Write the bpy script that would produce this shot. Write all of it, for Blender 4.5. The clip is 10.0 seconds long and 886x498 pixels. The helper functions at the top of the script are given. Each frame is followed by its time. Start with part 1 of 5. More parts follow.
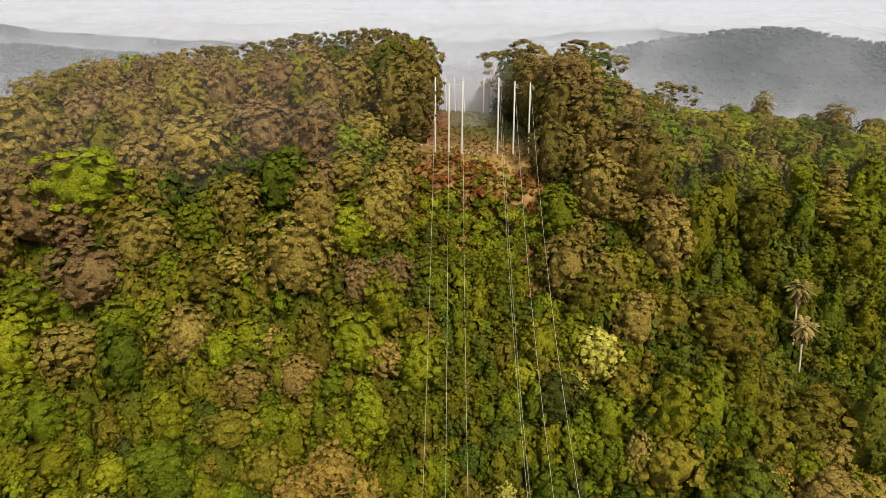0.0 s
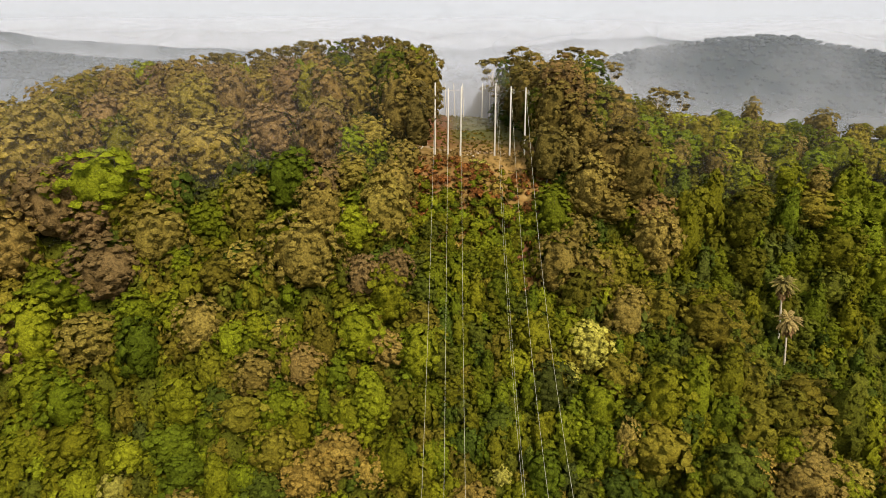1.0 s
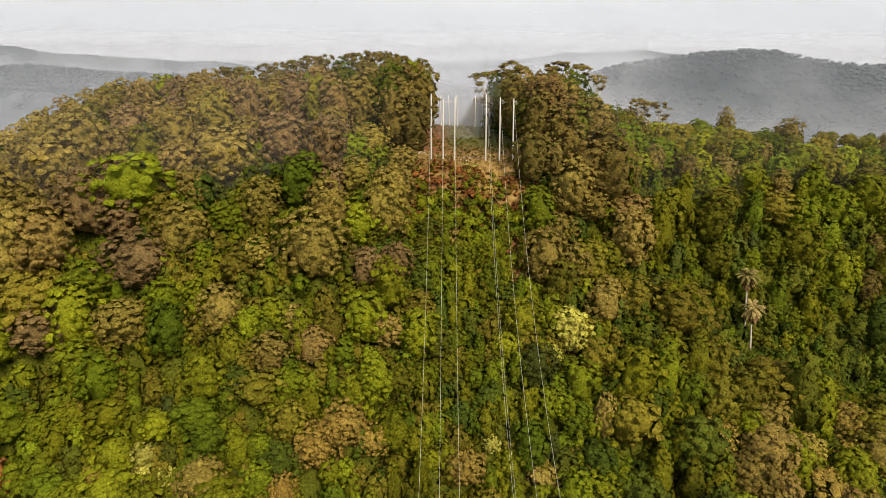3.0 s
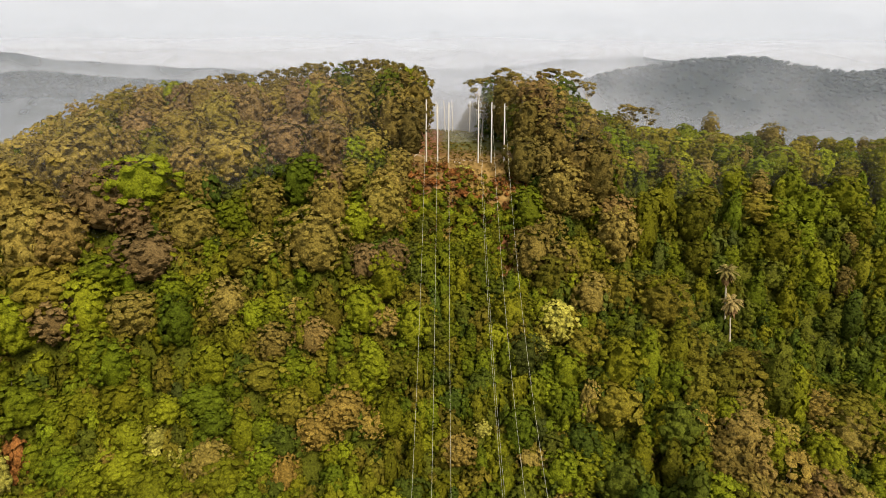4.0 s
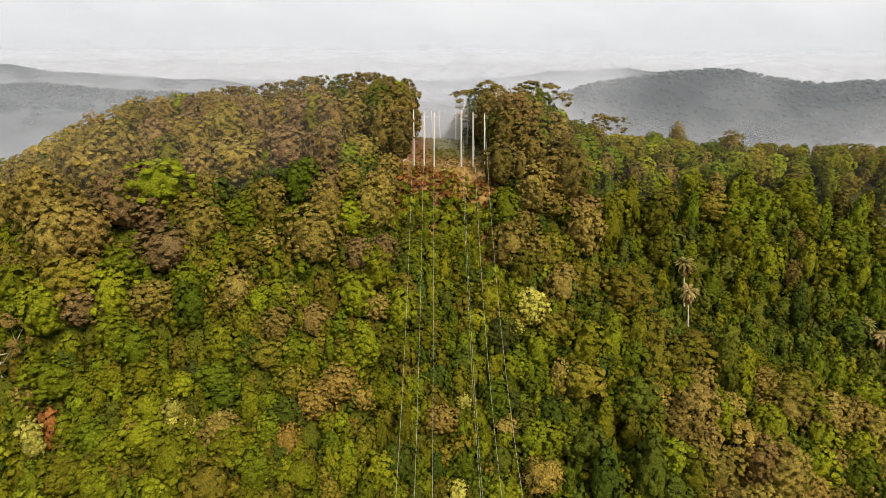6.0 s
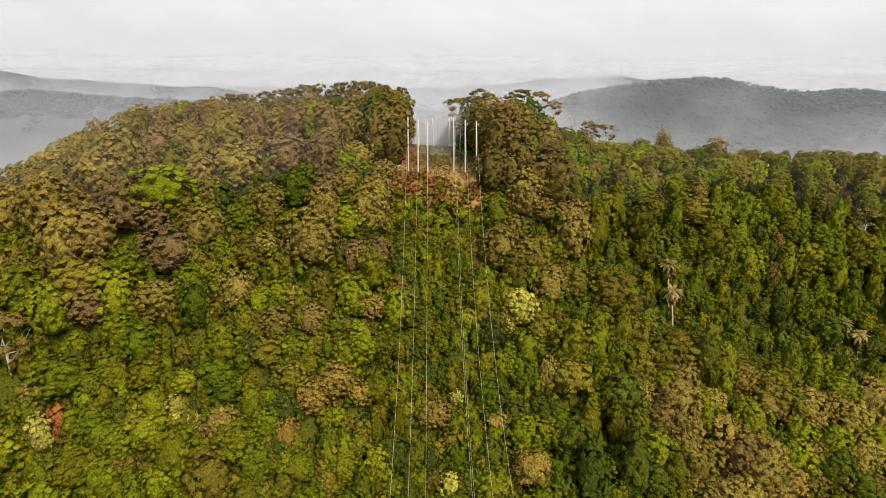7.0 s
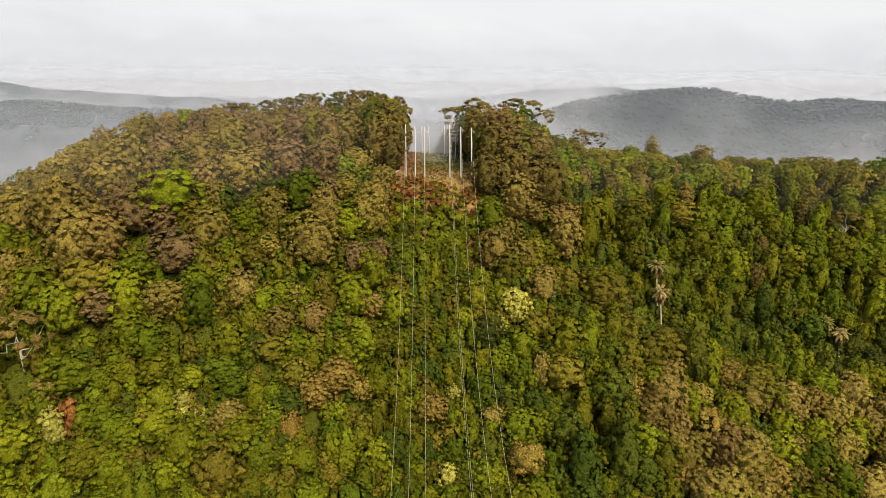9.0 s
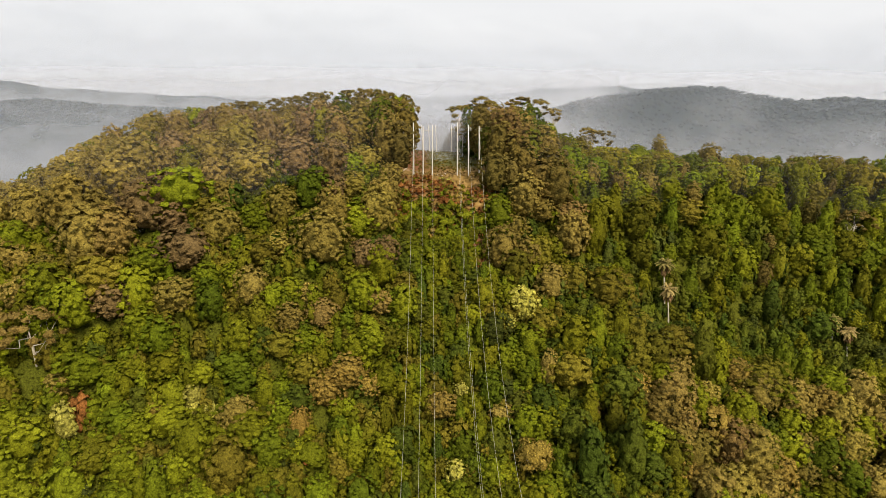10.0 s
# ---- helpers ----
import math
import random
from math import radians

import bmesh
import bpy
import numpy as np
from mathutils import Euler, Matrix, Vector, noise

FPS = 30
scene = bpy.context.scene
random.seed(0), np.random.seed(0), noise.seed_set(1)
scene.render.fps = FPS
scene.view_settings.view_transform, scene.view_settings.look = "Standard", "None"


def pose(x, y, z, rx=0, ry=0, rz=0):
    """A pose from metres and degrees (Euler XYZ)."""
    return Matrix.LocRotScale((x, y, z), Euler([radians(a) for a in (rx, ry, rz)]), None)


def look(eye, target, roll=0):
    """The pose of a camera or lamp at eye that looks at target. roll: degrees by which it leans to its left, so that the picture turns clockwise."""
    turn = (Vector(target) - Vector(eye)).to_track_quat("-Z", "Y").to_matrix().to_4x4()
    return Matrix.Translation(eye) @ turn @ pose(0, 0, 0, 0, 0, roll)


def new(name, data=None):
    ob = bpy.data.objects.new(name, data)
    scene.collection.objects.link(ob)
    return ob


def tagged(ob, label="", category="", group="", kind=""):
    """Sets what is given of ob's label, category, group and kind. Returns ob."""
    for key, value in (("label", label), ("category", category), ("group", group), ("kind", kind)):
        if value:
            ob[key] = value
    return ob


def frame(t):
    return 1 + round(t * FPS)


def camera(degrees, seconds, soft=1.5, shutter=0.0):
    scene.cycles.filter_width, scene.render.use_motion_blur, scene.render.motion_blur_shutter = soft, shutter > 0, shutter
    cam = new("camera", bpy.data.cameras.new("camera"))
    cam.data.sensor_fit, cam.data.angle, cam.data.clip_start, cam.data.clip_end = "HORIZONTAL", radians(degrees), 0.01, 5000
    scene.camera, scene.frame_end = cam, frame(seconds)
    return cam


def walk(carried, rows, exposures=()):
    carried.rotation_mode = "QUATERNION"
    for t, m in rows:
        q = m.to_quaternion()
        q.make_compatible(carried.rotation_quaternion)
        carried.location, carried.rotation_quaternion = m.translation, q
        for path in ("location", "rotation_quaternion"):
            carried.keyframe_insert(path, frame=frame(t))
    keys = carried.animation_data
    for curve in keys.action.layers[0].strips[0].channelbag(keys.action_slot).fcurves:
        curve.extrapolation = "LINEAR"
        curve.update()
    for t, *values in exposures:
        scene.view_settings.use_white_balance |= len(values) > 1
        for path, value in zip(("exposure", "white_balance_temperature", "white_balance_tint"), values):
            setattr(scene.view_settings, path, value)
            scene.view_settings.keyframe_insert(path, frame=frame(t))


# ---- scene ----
import collections

cam = camera(74.0, 10.0, soft=0.8)
PATH = [
    (0, (1.224, 1.129, 39.363), (1.21, 3.003, 38.664), 0.4),
    (0.5, (1.505, -3.107, 39.163), (1.489, -1.229, 38.476), 0.4),
    (1, (1.681, -7.442, 39.319), (1.665, -5.56, 38.642), 0.4),
    (1.5, (1.713, -11.833, 39.264), (1.699, -9.947, 38.599), 0.4),
    (2, (1.638, -16.4, 39.41), (1.628, -14.511, 38.755), 0.4),
    (2.5, (1.595, -21.272, 39.722), (1.59, -19.379, 39.075), 0.4),
    (4, (3.324, -37.572, 40.623), (3.328, -35.67, 40.003), 0.4),
    (4.5, (3.995, -43.59, 40.778), (4.005, -41.685, 40.169), 0.4),
    (5, (4.838, -49.709, 41.199), (4.853, -47.802, 40.598), 0.4),
    (5.5, (5.564, -55.704, 41.461), (5.585, -53.795, 40.866), 0.4),
    (7, (6.436, -69.996, 42.795), (6.483, -68.078, 42.23), 0.5),
    (7.5, (6.34, -73.226, 42.643), (6.398, -71.305, 42.091), 0.6),
    (8, (6.018, -75.728, 42.681), (6.086, -73.804, 42.139), 0.6),
    (8.5, (5.691, -78.092, 42.434), (5.766, -76.165, 41.901), 0.6),
    (9, (5.188, -79.79, 41.94), (5.254, -77.863, 41.408), 0.5),
    (9.5, (4.505, -80.488, 41.703), (4.562, -78.561, 41.17), 0.6),
    (10, (3.727, -80.731, 41.453), (3.778, -78.805, 40.919), 0.5),
]
walk(cam, [(t, look(eye, target, roll)) for t, eye, target, roll in PATH])

# ---- light ----
world = bpy.data.worlds.new("overcast_sky")
scene.world = world
world.use_nodes = True
wn, wl = world.node_tree.nodes, world.node_tree.links
wn.clear()
SUN_EL, SUN_AZ = 43.0, 152.0        # degrees; azimuth clockwise from +y (ahead)
sky = wn.new("ShaderNodeTexSky")
sky.sky_type = "NISHITA"
sky.sun_disc = False
sky.sun_elevation, sky.sun_rotation = radians(SUN_EL), radians(SUN_AZ)
sky.dust_density, sky.air_density = 4.0, 1.5
co = wn.new("ShaderNodeTexCoord")
mp = wn.new("ShaderNodeMapping")
mp.inputs["Scale"].default_value = (1.2, 1.2, 7.0)
cn = wn.new("ShaderNodeTexNoise")
cn.inputs["Scale"].default_value, cn.inputs["Detail"].default_value = 1.3, 2.5
cr = wn.new("ShaderNodeValToRGB")
cr.color_ramp.elements[0].position, cr.color_ramp.elements[0].color = 0.32, (7.75, 7.8, 8.0, 1)
cr.color_ramp.elements[1].position, cr.color_ramp.elements[1].color = 0.68, (8.5, 8.5, 8.6, 1)
mx = wn.new("ShaderNodeMix")
mx.data_type = "RGBA"
mx.inputs[0].default_value = 0.93
bg = wn.new("ShaderNodeBackground")
bg.inputs["Strength"].default_value = 0.11
wo = wn.new("ShaderNodeOutputWorld")
wl.new(co.outputs["Generated"], mp.inputs["Vector"])
wl.new(mp.outputs["Vector"], cn.inputs["Vector"])
wl.new(cn.outputs["Fac"], cr.inputs["Fac"])
wl.new(sky.outputs["Color"], mx.inputs[6])
wl.new(cr.outputs["Color"], mx.inputs[7])
wl.new(mx.outputs[2], bg.inputs["Color"])
wl.new(bg.outputs["Background"], wo.inputs["Surface"])

sun = new("sun", bpy.data.lights.new("sun", "SUN"))
sun.data.energy, sun.data.angle, sun.data.color = 5.0, radians(16), (1.0, 0.855, 0.65)
az, el = radians(SUN_AZ), radians(SUN_EL)
sun.matrix_world = look((math.sin(az) * math.cos(el) * 300, math.cos(az) * math.cos(el) * 300, math.sin(el) * 300), (0, 0, 0))


# ---- materials ----
def nodes_of(name):
    m = bpy.data.materials.new(name)
    m.use_nodes = True
    n, l = m.node_tree.nodes, m.node_tree.links
    n.clear()
    return m, n, l, n.new("ShaderNodeOutputMaterial")


def ramp(n, stops):
    r = n.new("ShaderNodeValToRGB")
    e = r.color_ramp.elements
    while len(e) < len(stops):
        e.new(0.5)
    for k, (p, c) in enumerate(stops):
        e[k].position, e[k].color = p, (*c, 1)
    return r


def leaf_material(name, stops, glow=0.22, rough=0.7, fine=1.7):
    """Foliage: hue by tree (object random plus the joined trees' tint), fine light and dark sprays with the shade of
    the leaf gaps painted in, light passing through.
    """
    m, n, l, out = nodes_of(name)
    info = n.new("ShaderNodeObjectInfo")
    att = n.new("ShaderNodeAttribute")
    att.attribute_name = "tint"
    add = n.new("ShaderNodeMath")
    add.operation = "ADD"
    l.new(info.outputs["Random"], add.inputs[0])
    l.new(att.outputs["Fac"], add.inputs[1])
    fr = n.new("ShaderNodeMath")
    fr.operation = "FRACT"
    l.new(add.outputs[0], fr.inputs[0])
    r = ramp(n, stops)
    l.new(fr.outputs[0], r.inputs["Fac"])
    geo = n.new("ShaderNodeNewGeometry")
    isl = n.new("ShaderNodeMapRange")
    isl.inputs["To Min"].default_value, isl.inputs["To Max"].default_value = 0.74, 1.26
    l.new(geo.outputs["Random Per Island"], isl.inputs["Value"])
    ns = n.new("ShaderNodeTexNoise")                          # leaf sprays, and the gaps between them painted shade-dark into the colour
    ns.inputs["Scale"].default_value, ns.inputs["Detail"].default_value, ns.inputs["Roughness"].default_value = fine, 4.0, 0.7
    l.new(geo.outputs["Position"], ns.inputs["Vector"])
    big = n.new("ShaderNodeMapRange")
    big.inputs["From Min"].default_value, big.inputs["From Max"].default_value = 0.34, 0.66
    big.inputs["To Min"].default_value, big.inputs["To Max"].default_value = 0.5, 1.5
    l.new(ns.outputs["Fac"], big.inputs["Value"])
    bump = n.new("ShaderNodeBump")
    bump.inputs["Strength"].default_value, bump.inputs["Distance"].default_value = 0.8, 0.6
    tuft = n.new("ShaderNodeTexVoronoi")                      # rounded leaf tufts
    tuft.feature = "SMOOTH_F1"
    tuft.inputs["Scale"].default_value = 0.95
    l.new(geo.outputs["Position"], tuft.inputs["Vector"])
    relief = n.new("ShaderNodeMath")
    relief.operation = "SUBTRACT"
    l.new(ns.outputs["Fac"], relief.inputs[0])
    l.new(tuft.outputs["Distance"], relief.inputs[1])
    l.new(relief.outputs[0], bump.inputs["Height"])
    shift = n.new("ShaderNodeMath")                           # some trees stand darker, some lighter
    shift.operation = "MULTIPLY_ADD"
    shift.inputs[1].default_value, shift.inputs[2].default_value = 7.31, 0.17
    l.new(fr.outputs[0], shift.inputs[0])
    tone = n.new("ShaderNodeMath")
    tone.operation = "FRACT"
    l.new(shift.outputs[0], tone.inputs[0])
    light = n.new("ShaderNodeMapRange")
    light.inputs["To Min"].default_value, light.inputs["To Max"].default_value = 0.58, 1.02
    l.new(tone.outputs[0], light.inputs["Value"])
    pre = n.new("ShaderNodeMath")
    pre.operation = "MULTIPLY"
    l.new(isl.outputs["Result"], pre.inputs[0])
    l.new(light.outputs["Result"], pre.inputs[1])
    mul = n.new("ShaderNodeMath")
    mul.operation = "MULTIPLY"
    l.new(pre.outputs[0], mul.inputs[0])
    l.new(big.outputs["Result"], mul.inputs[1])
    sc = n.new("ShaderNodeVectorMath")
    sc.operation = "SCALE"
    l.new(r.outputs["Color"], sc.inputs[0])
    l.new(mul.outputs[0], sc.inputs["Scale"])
    p = n.new("ShaderNodeBsdfPrincipled")
    p.inputs["Roughness"].default_value = rough
    p.inputs["Specular IOR Level"].default_value = 0.08
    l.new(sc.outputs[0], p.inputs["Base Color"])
    l.new(bump.outputs["Normal"], p.inputs["Normal"])
    t = n.new("ShaderNodeBsdfTranslucent")
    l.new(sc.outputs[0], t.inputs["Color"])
    mix = n.new("ShaderNodeMixShader")
    mix.inputs[0].default_value = glow
    l.new(p.outputs[0], mix.inputs[1])
    l.new(t.outputs[0], mix.inputs[2])
    l.new(mix.outputs[0], out.inputs["Surface"])
    return m


def solid(name, stops, scale=2.0, rough=0.8, bump=0.3, metal=0.0, stretch=(1, 1, 1), detail=5.0):
    """A weathered surface: colours by noise at world size, with relief."""
    m, n, l, out = nodes_of(name)
    geo = n.new("ShaderNodeNewGeometry")
    mpp = n.new("ShaderNodeMapping")
    mpp.inputs["Scale"].default_value = stretch
    l.new(geo.outputs["Position"], mpp.inputs["Vector"])
    ns = n.new("ShaderNodeTexNoise")
    ns.inputs["Scale"].default_value, ns.inputs["Detail"].default_value = scale, detail
    l.new(mpp.outputs["Vector"], ns.inputs["Vector"])
    r = ramp(n, stops)
    l.new(ns.outputs["Fac"], r.inputs["Fac"])
    p = n.new("ShaderNodeBsdfPrincipled")
    p.inputs["Roughness"].default_value, p.inputs["Metallic"].default_value = rough, metal
    l.new(r.outputs["Color"], p.inputs["Base Color"])
    if bump:
        b = n.new("ShaderNodeBump")
        b.inputs["Strength"].default_value = bump
        l.new(ns.outputs["Fac"], b.inputs["Height"])
        l.new(b.outputs["Normal"], p.inputs["Normal"])
    l.new(p.outputs[0], out.inputs["Surface"])
    return m


def mist_material(name, scale, dense, lo, hi, left, right, torn=0.9, white=0.8, stretch=(1, 1, 2.5), detail=4.0, tint=(0.93, 0.97, 1.09)):
    """Drifting mist: white scattering sheet, thick at the foot, torn by noise, thinning towards its top and its two ends."""
    m, n, l, out = nodes_of(name)
    co = n.new("ShaderNodeTexCoord")
    geo = n.new("ShaderNodeNewGeometry")
    mpp = n.new("ShaderNodeMapping")
    mpp.inputs["Scale"].default_value = stretch
    l.new(geo.outputs["Position"], mpp.inputs["Vector"])
    ns = n.new("ShaderNodeTexNoise")
    ns.inputs["Scale"].default_value, ns.inputs["Detail"].default_value, ns.inputs["Distortion"].default_value = scale, detail, 0.15 * detail
    l.new(mpp.outputs["Vector"], ns.inputs["Vector"])
    sep = n.new("ShaderNodeSeparateXYZ")
    l.new(co.outputs["UV"], sep.inputs[0])
    wob = n.new("ShaderNodeMath")
    wob.operation = "MULTIPLY_ADD"
    wob.inputs[1].default_value, wob.inputs[2].default_value = torn, -0.5 * torn
    l.new(ns.outputs["Fac"], wob.inputs[0])
    v = n.new("ShaderNodeMath")
    l.new(sep.outputs["Y"], v.inputs[0])
    l.new(wob.outputs[0], v.inputs[1])
    fade = n.new("ShaderNodeMapRange")
    fade.interpolation_type = "SMOOTHSTEP"
    for k, x in (("From Min", lo), ("From Max", hi), ("To Min", dense), ("To Max", 0.0)):
        fade.inputs[k].default_value = x
    l.new(v.outputs[0], fade.inputs["Value"])
    total = fade.outputs["Result"]
    for a, b in ((0.0, left), (1.0, 1.0 - right)):
        if a == b:
            continue
        side = n.new("ShaderNodeMapRange")
        side.interpolation_type = "SMOOTHSTEP"
        side.inputs["From Min"].default_value, side.inputs["From Max"].default_value = min(a, b), max(a, b)
        side.inputs["To Min"].default_value, side.inputs["To Max"].default_value = (0.0, 1.0) if a < b else (1.0, 0.0)
        l.new(sep.outputs["X"], side.inputs["Value"])
        mu = n.new("ShaderNodeMath")
        mu.operation = "MULTIPLY"
        l.new(total, mu.inputs[0])
        l.new(side.outputs["Result"], mu.inputs[1])
        total = mu.outputs[0]
    d = n.new("ShaderNodeBsdfDiffuse")
    d.inputs["Color"].default_value = (white * tint[0], white * tint[1], white * tint[2], 1)
    t = n.new("ShaderNodeBsdfTranslucent")
    t.inputs["Color"].default_value = (white * tint[0], white * tint[1], white * tint[2], 1)
    half = n.new("ShaderNodeMixShader")
    half.inputs[0].default_value = 0.5
    l.new(d.outputs[0], half.inputs[1])
    l.new(t.outputs[0], half.inputs[2])
    tr = n.new("ShaderNodeBsdfTransparent")
    mix = n.new("ShaderNodeMixShader")
    l.new(total, mix.inputs[0])
    l.new(tr.outputs[0], mix.inputs[1])
    l.new(half.outputs[0], mix.inputs[2])
    l.new(mix.outputs[0], out.inputs["Surface"])
    return m


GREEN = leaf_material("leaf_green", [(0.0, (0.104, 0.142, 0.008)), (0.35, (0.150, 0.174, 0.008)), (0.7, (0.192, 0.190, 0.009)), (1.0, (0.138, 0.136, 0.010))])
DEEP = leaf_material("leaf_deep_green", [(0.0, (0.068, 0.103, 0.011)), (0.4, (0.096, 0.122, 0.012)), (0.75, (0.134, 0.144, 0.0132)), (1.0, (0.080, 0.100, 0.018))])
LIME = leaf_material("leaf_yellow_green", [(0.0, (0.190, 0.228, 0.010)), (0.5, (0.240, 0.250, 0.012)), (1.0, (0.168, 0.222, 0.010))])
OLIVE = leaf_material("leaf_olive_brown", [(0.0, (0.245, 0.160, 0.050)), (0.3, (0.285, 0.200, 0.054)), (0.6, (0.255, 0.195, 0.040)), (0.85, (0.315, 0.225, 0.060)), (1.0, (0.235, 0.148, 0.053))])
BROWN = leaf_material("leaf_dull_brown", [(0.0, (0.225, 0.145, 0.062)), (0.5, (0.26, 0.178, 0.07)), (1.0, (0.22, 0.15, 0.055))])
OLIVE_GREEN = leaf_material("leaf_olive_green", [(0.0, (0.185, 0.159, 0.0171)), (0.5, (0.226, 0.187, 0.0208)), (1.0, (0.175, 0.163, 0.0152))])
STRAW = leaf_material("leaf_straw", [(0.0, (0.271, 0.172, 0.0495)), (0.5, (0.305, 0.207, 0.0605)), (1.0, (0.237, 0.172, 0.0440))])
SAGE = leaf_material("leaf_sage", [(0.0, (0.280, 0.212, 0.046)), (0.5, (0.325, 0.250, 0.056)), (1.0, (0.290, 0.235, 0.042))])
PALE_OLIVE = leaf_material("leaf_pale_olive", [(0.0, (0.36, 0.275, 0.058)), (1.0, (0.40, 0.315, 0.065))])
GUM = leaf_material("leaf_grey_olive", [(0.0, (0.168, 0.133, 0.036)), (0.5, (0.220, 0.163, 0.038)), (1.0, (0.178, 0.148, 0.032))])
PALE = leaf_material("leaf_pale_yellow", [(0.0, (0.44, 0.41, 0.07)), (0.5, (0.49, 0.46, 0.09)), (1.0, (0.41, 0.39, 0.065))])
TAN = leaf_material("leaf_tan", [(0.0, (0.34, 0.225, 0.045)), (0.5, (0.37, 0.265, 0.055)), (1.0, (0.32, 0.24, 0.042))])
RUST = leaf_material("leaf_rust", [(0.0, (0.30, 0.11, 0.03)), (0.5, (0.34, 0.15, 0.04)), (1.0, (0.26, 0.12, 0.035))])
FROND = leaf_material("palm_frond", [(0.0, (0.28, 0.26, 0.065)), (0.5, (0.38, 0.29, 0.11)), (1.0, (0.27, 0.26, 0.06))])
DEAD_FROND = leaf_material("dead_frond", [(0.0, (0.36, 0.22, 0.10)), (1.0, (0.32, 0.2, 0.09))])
BARK = solid("bark_brown", [(0.3, (0.07, 0.05, 0.035)), (0.7, (0.2, 0.16, 0.12))], scale=1.5, stretch=(3, 3, 0.5))
PALE_BARK = solid("bark_pale", [(0.3, (0.40, 0.35, 0.28)), (0.7, (0.62, 0.57, 0.48))], scale=1.2, stretch=(3, 3, 0.6))
POLE_WOOD = solid("pole_grey_timber", [(0.3, (0.42, 0.4, 0.37)), (0.7, (0.62, 0.6, 0.56))], scale=1.5, stretch=(6, 6, 0.25))
STEEL = solid("galvanised_steel", [(0.3, (0.35, 0.36, 0.37)), (0.7, (0.5, 0.5, 0.5))], scale=5, rough=0.45, metal=0.7, bump=0.05)
ALUMINIUM = solid("wire_aluminium", [(0.3, (0.44, 0.43, 0.34)), (0.7, (0.56, 0.54, 0.43))], scale=0.5, rough=0.5, metal=0.0, bump=0.0)
GLAZE = solid("insulator_glaze", [(0.3, (0.3, 0.28, 0.26)), (0.7, (0.45, 0.43, 0.4))], scale=3, rough=0.2, bump=0.0)
STONE = solid("pale_stone", [(0.3, (0.4, 0.37, 0.32)), (0.7, (0.62, 0.6, 0.55))], scale=2, bump=0.4)
# distant foliage: the blue of the haze is mixed into its base colour
WOODS = solid("far_woods_hazed", [(0.3, (0.016, 0.025, 0.024)), (0.5, (0.025, 0.036, 0.033)), (0.7, (0.038, 0.047, 0.037))], scale=0.12, bump=0.0)


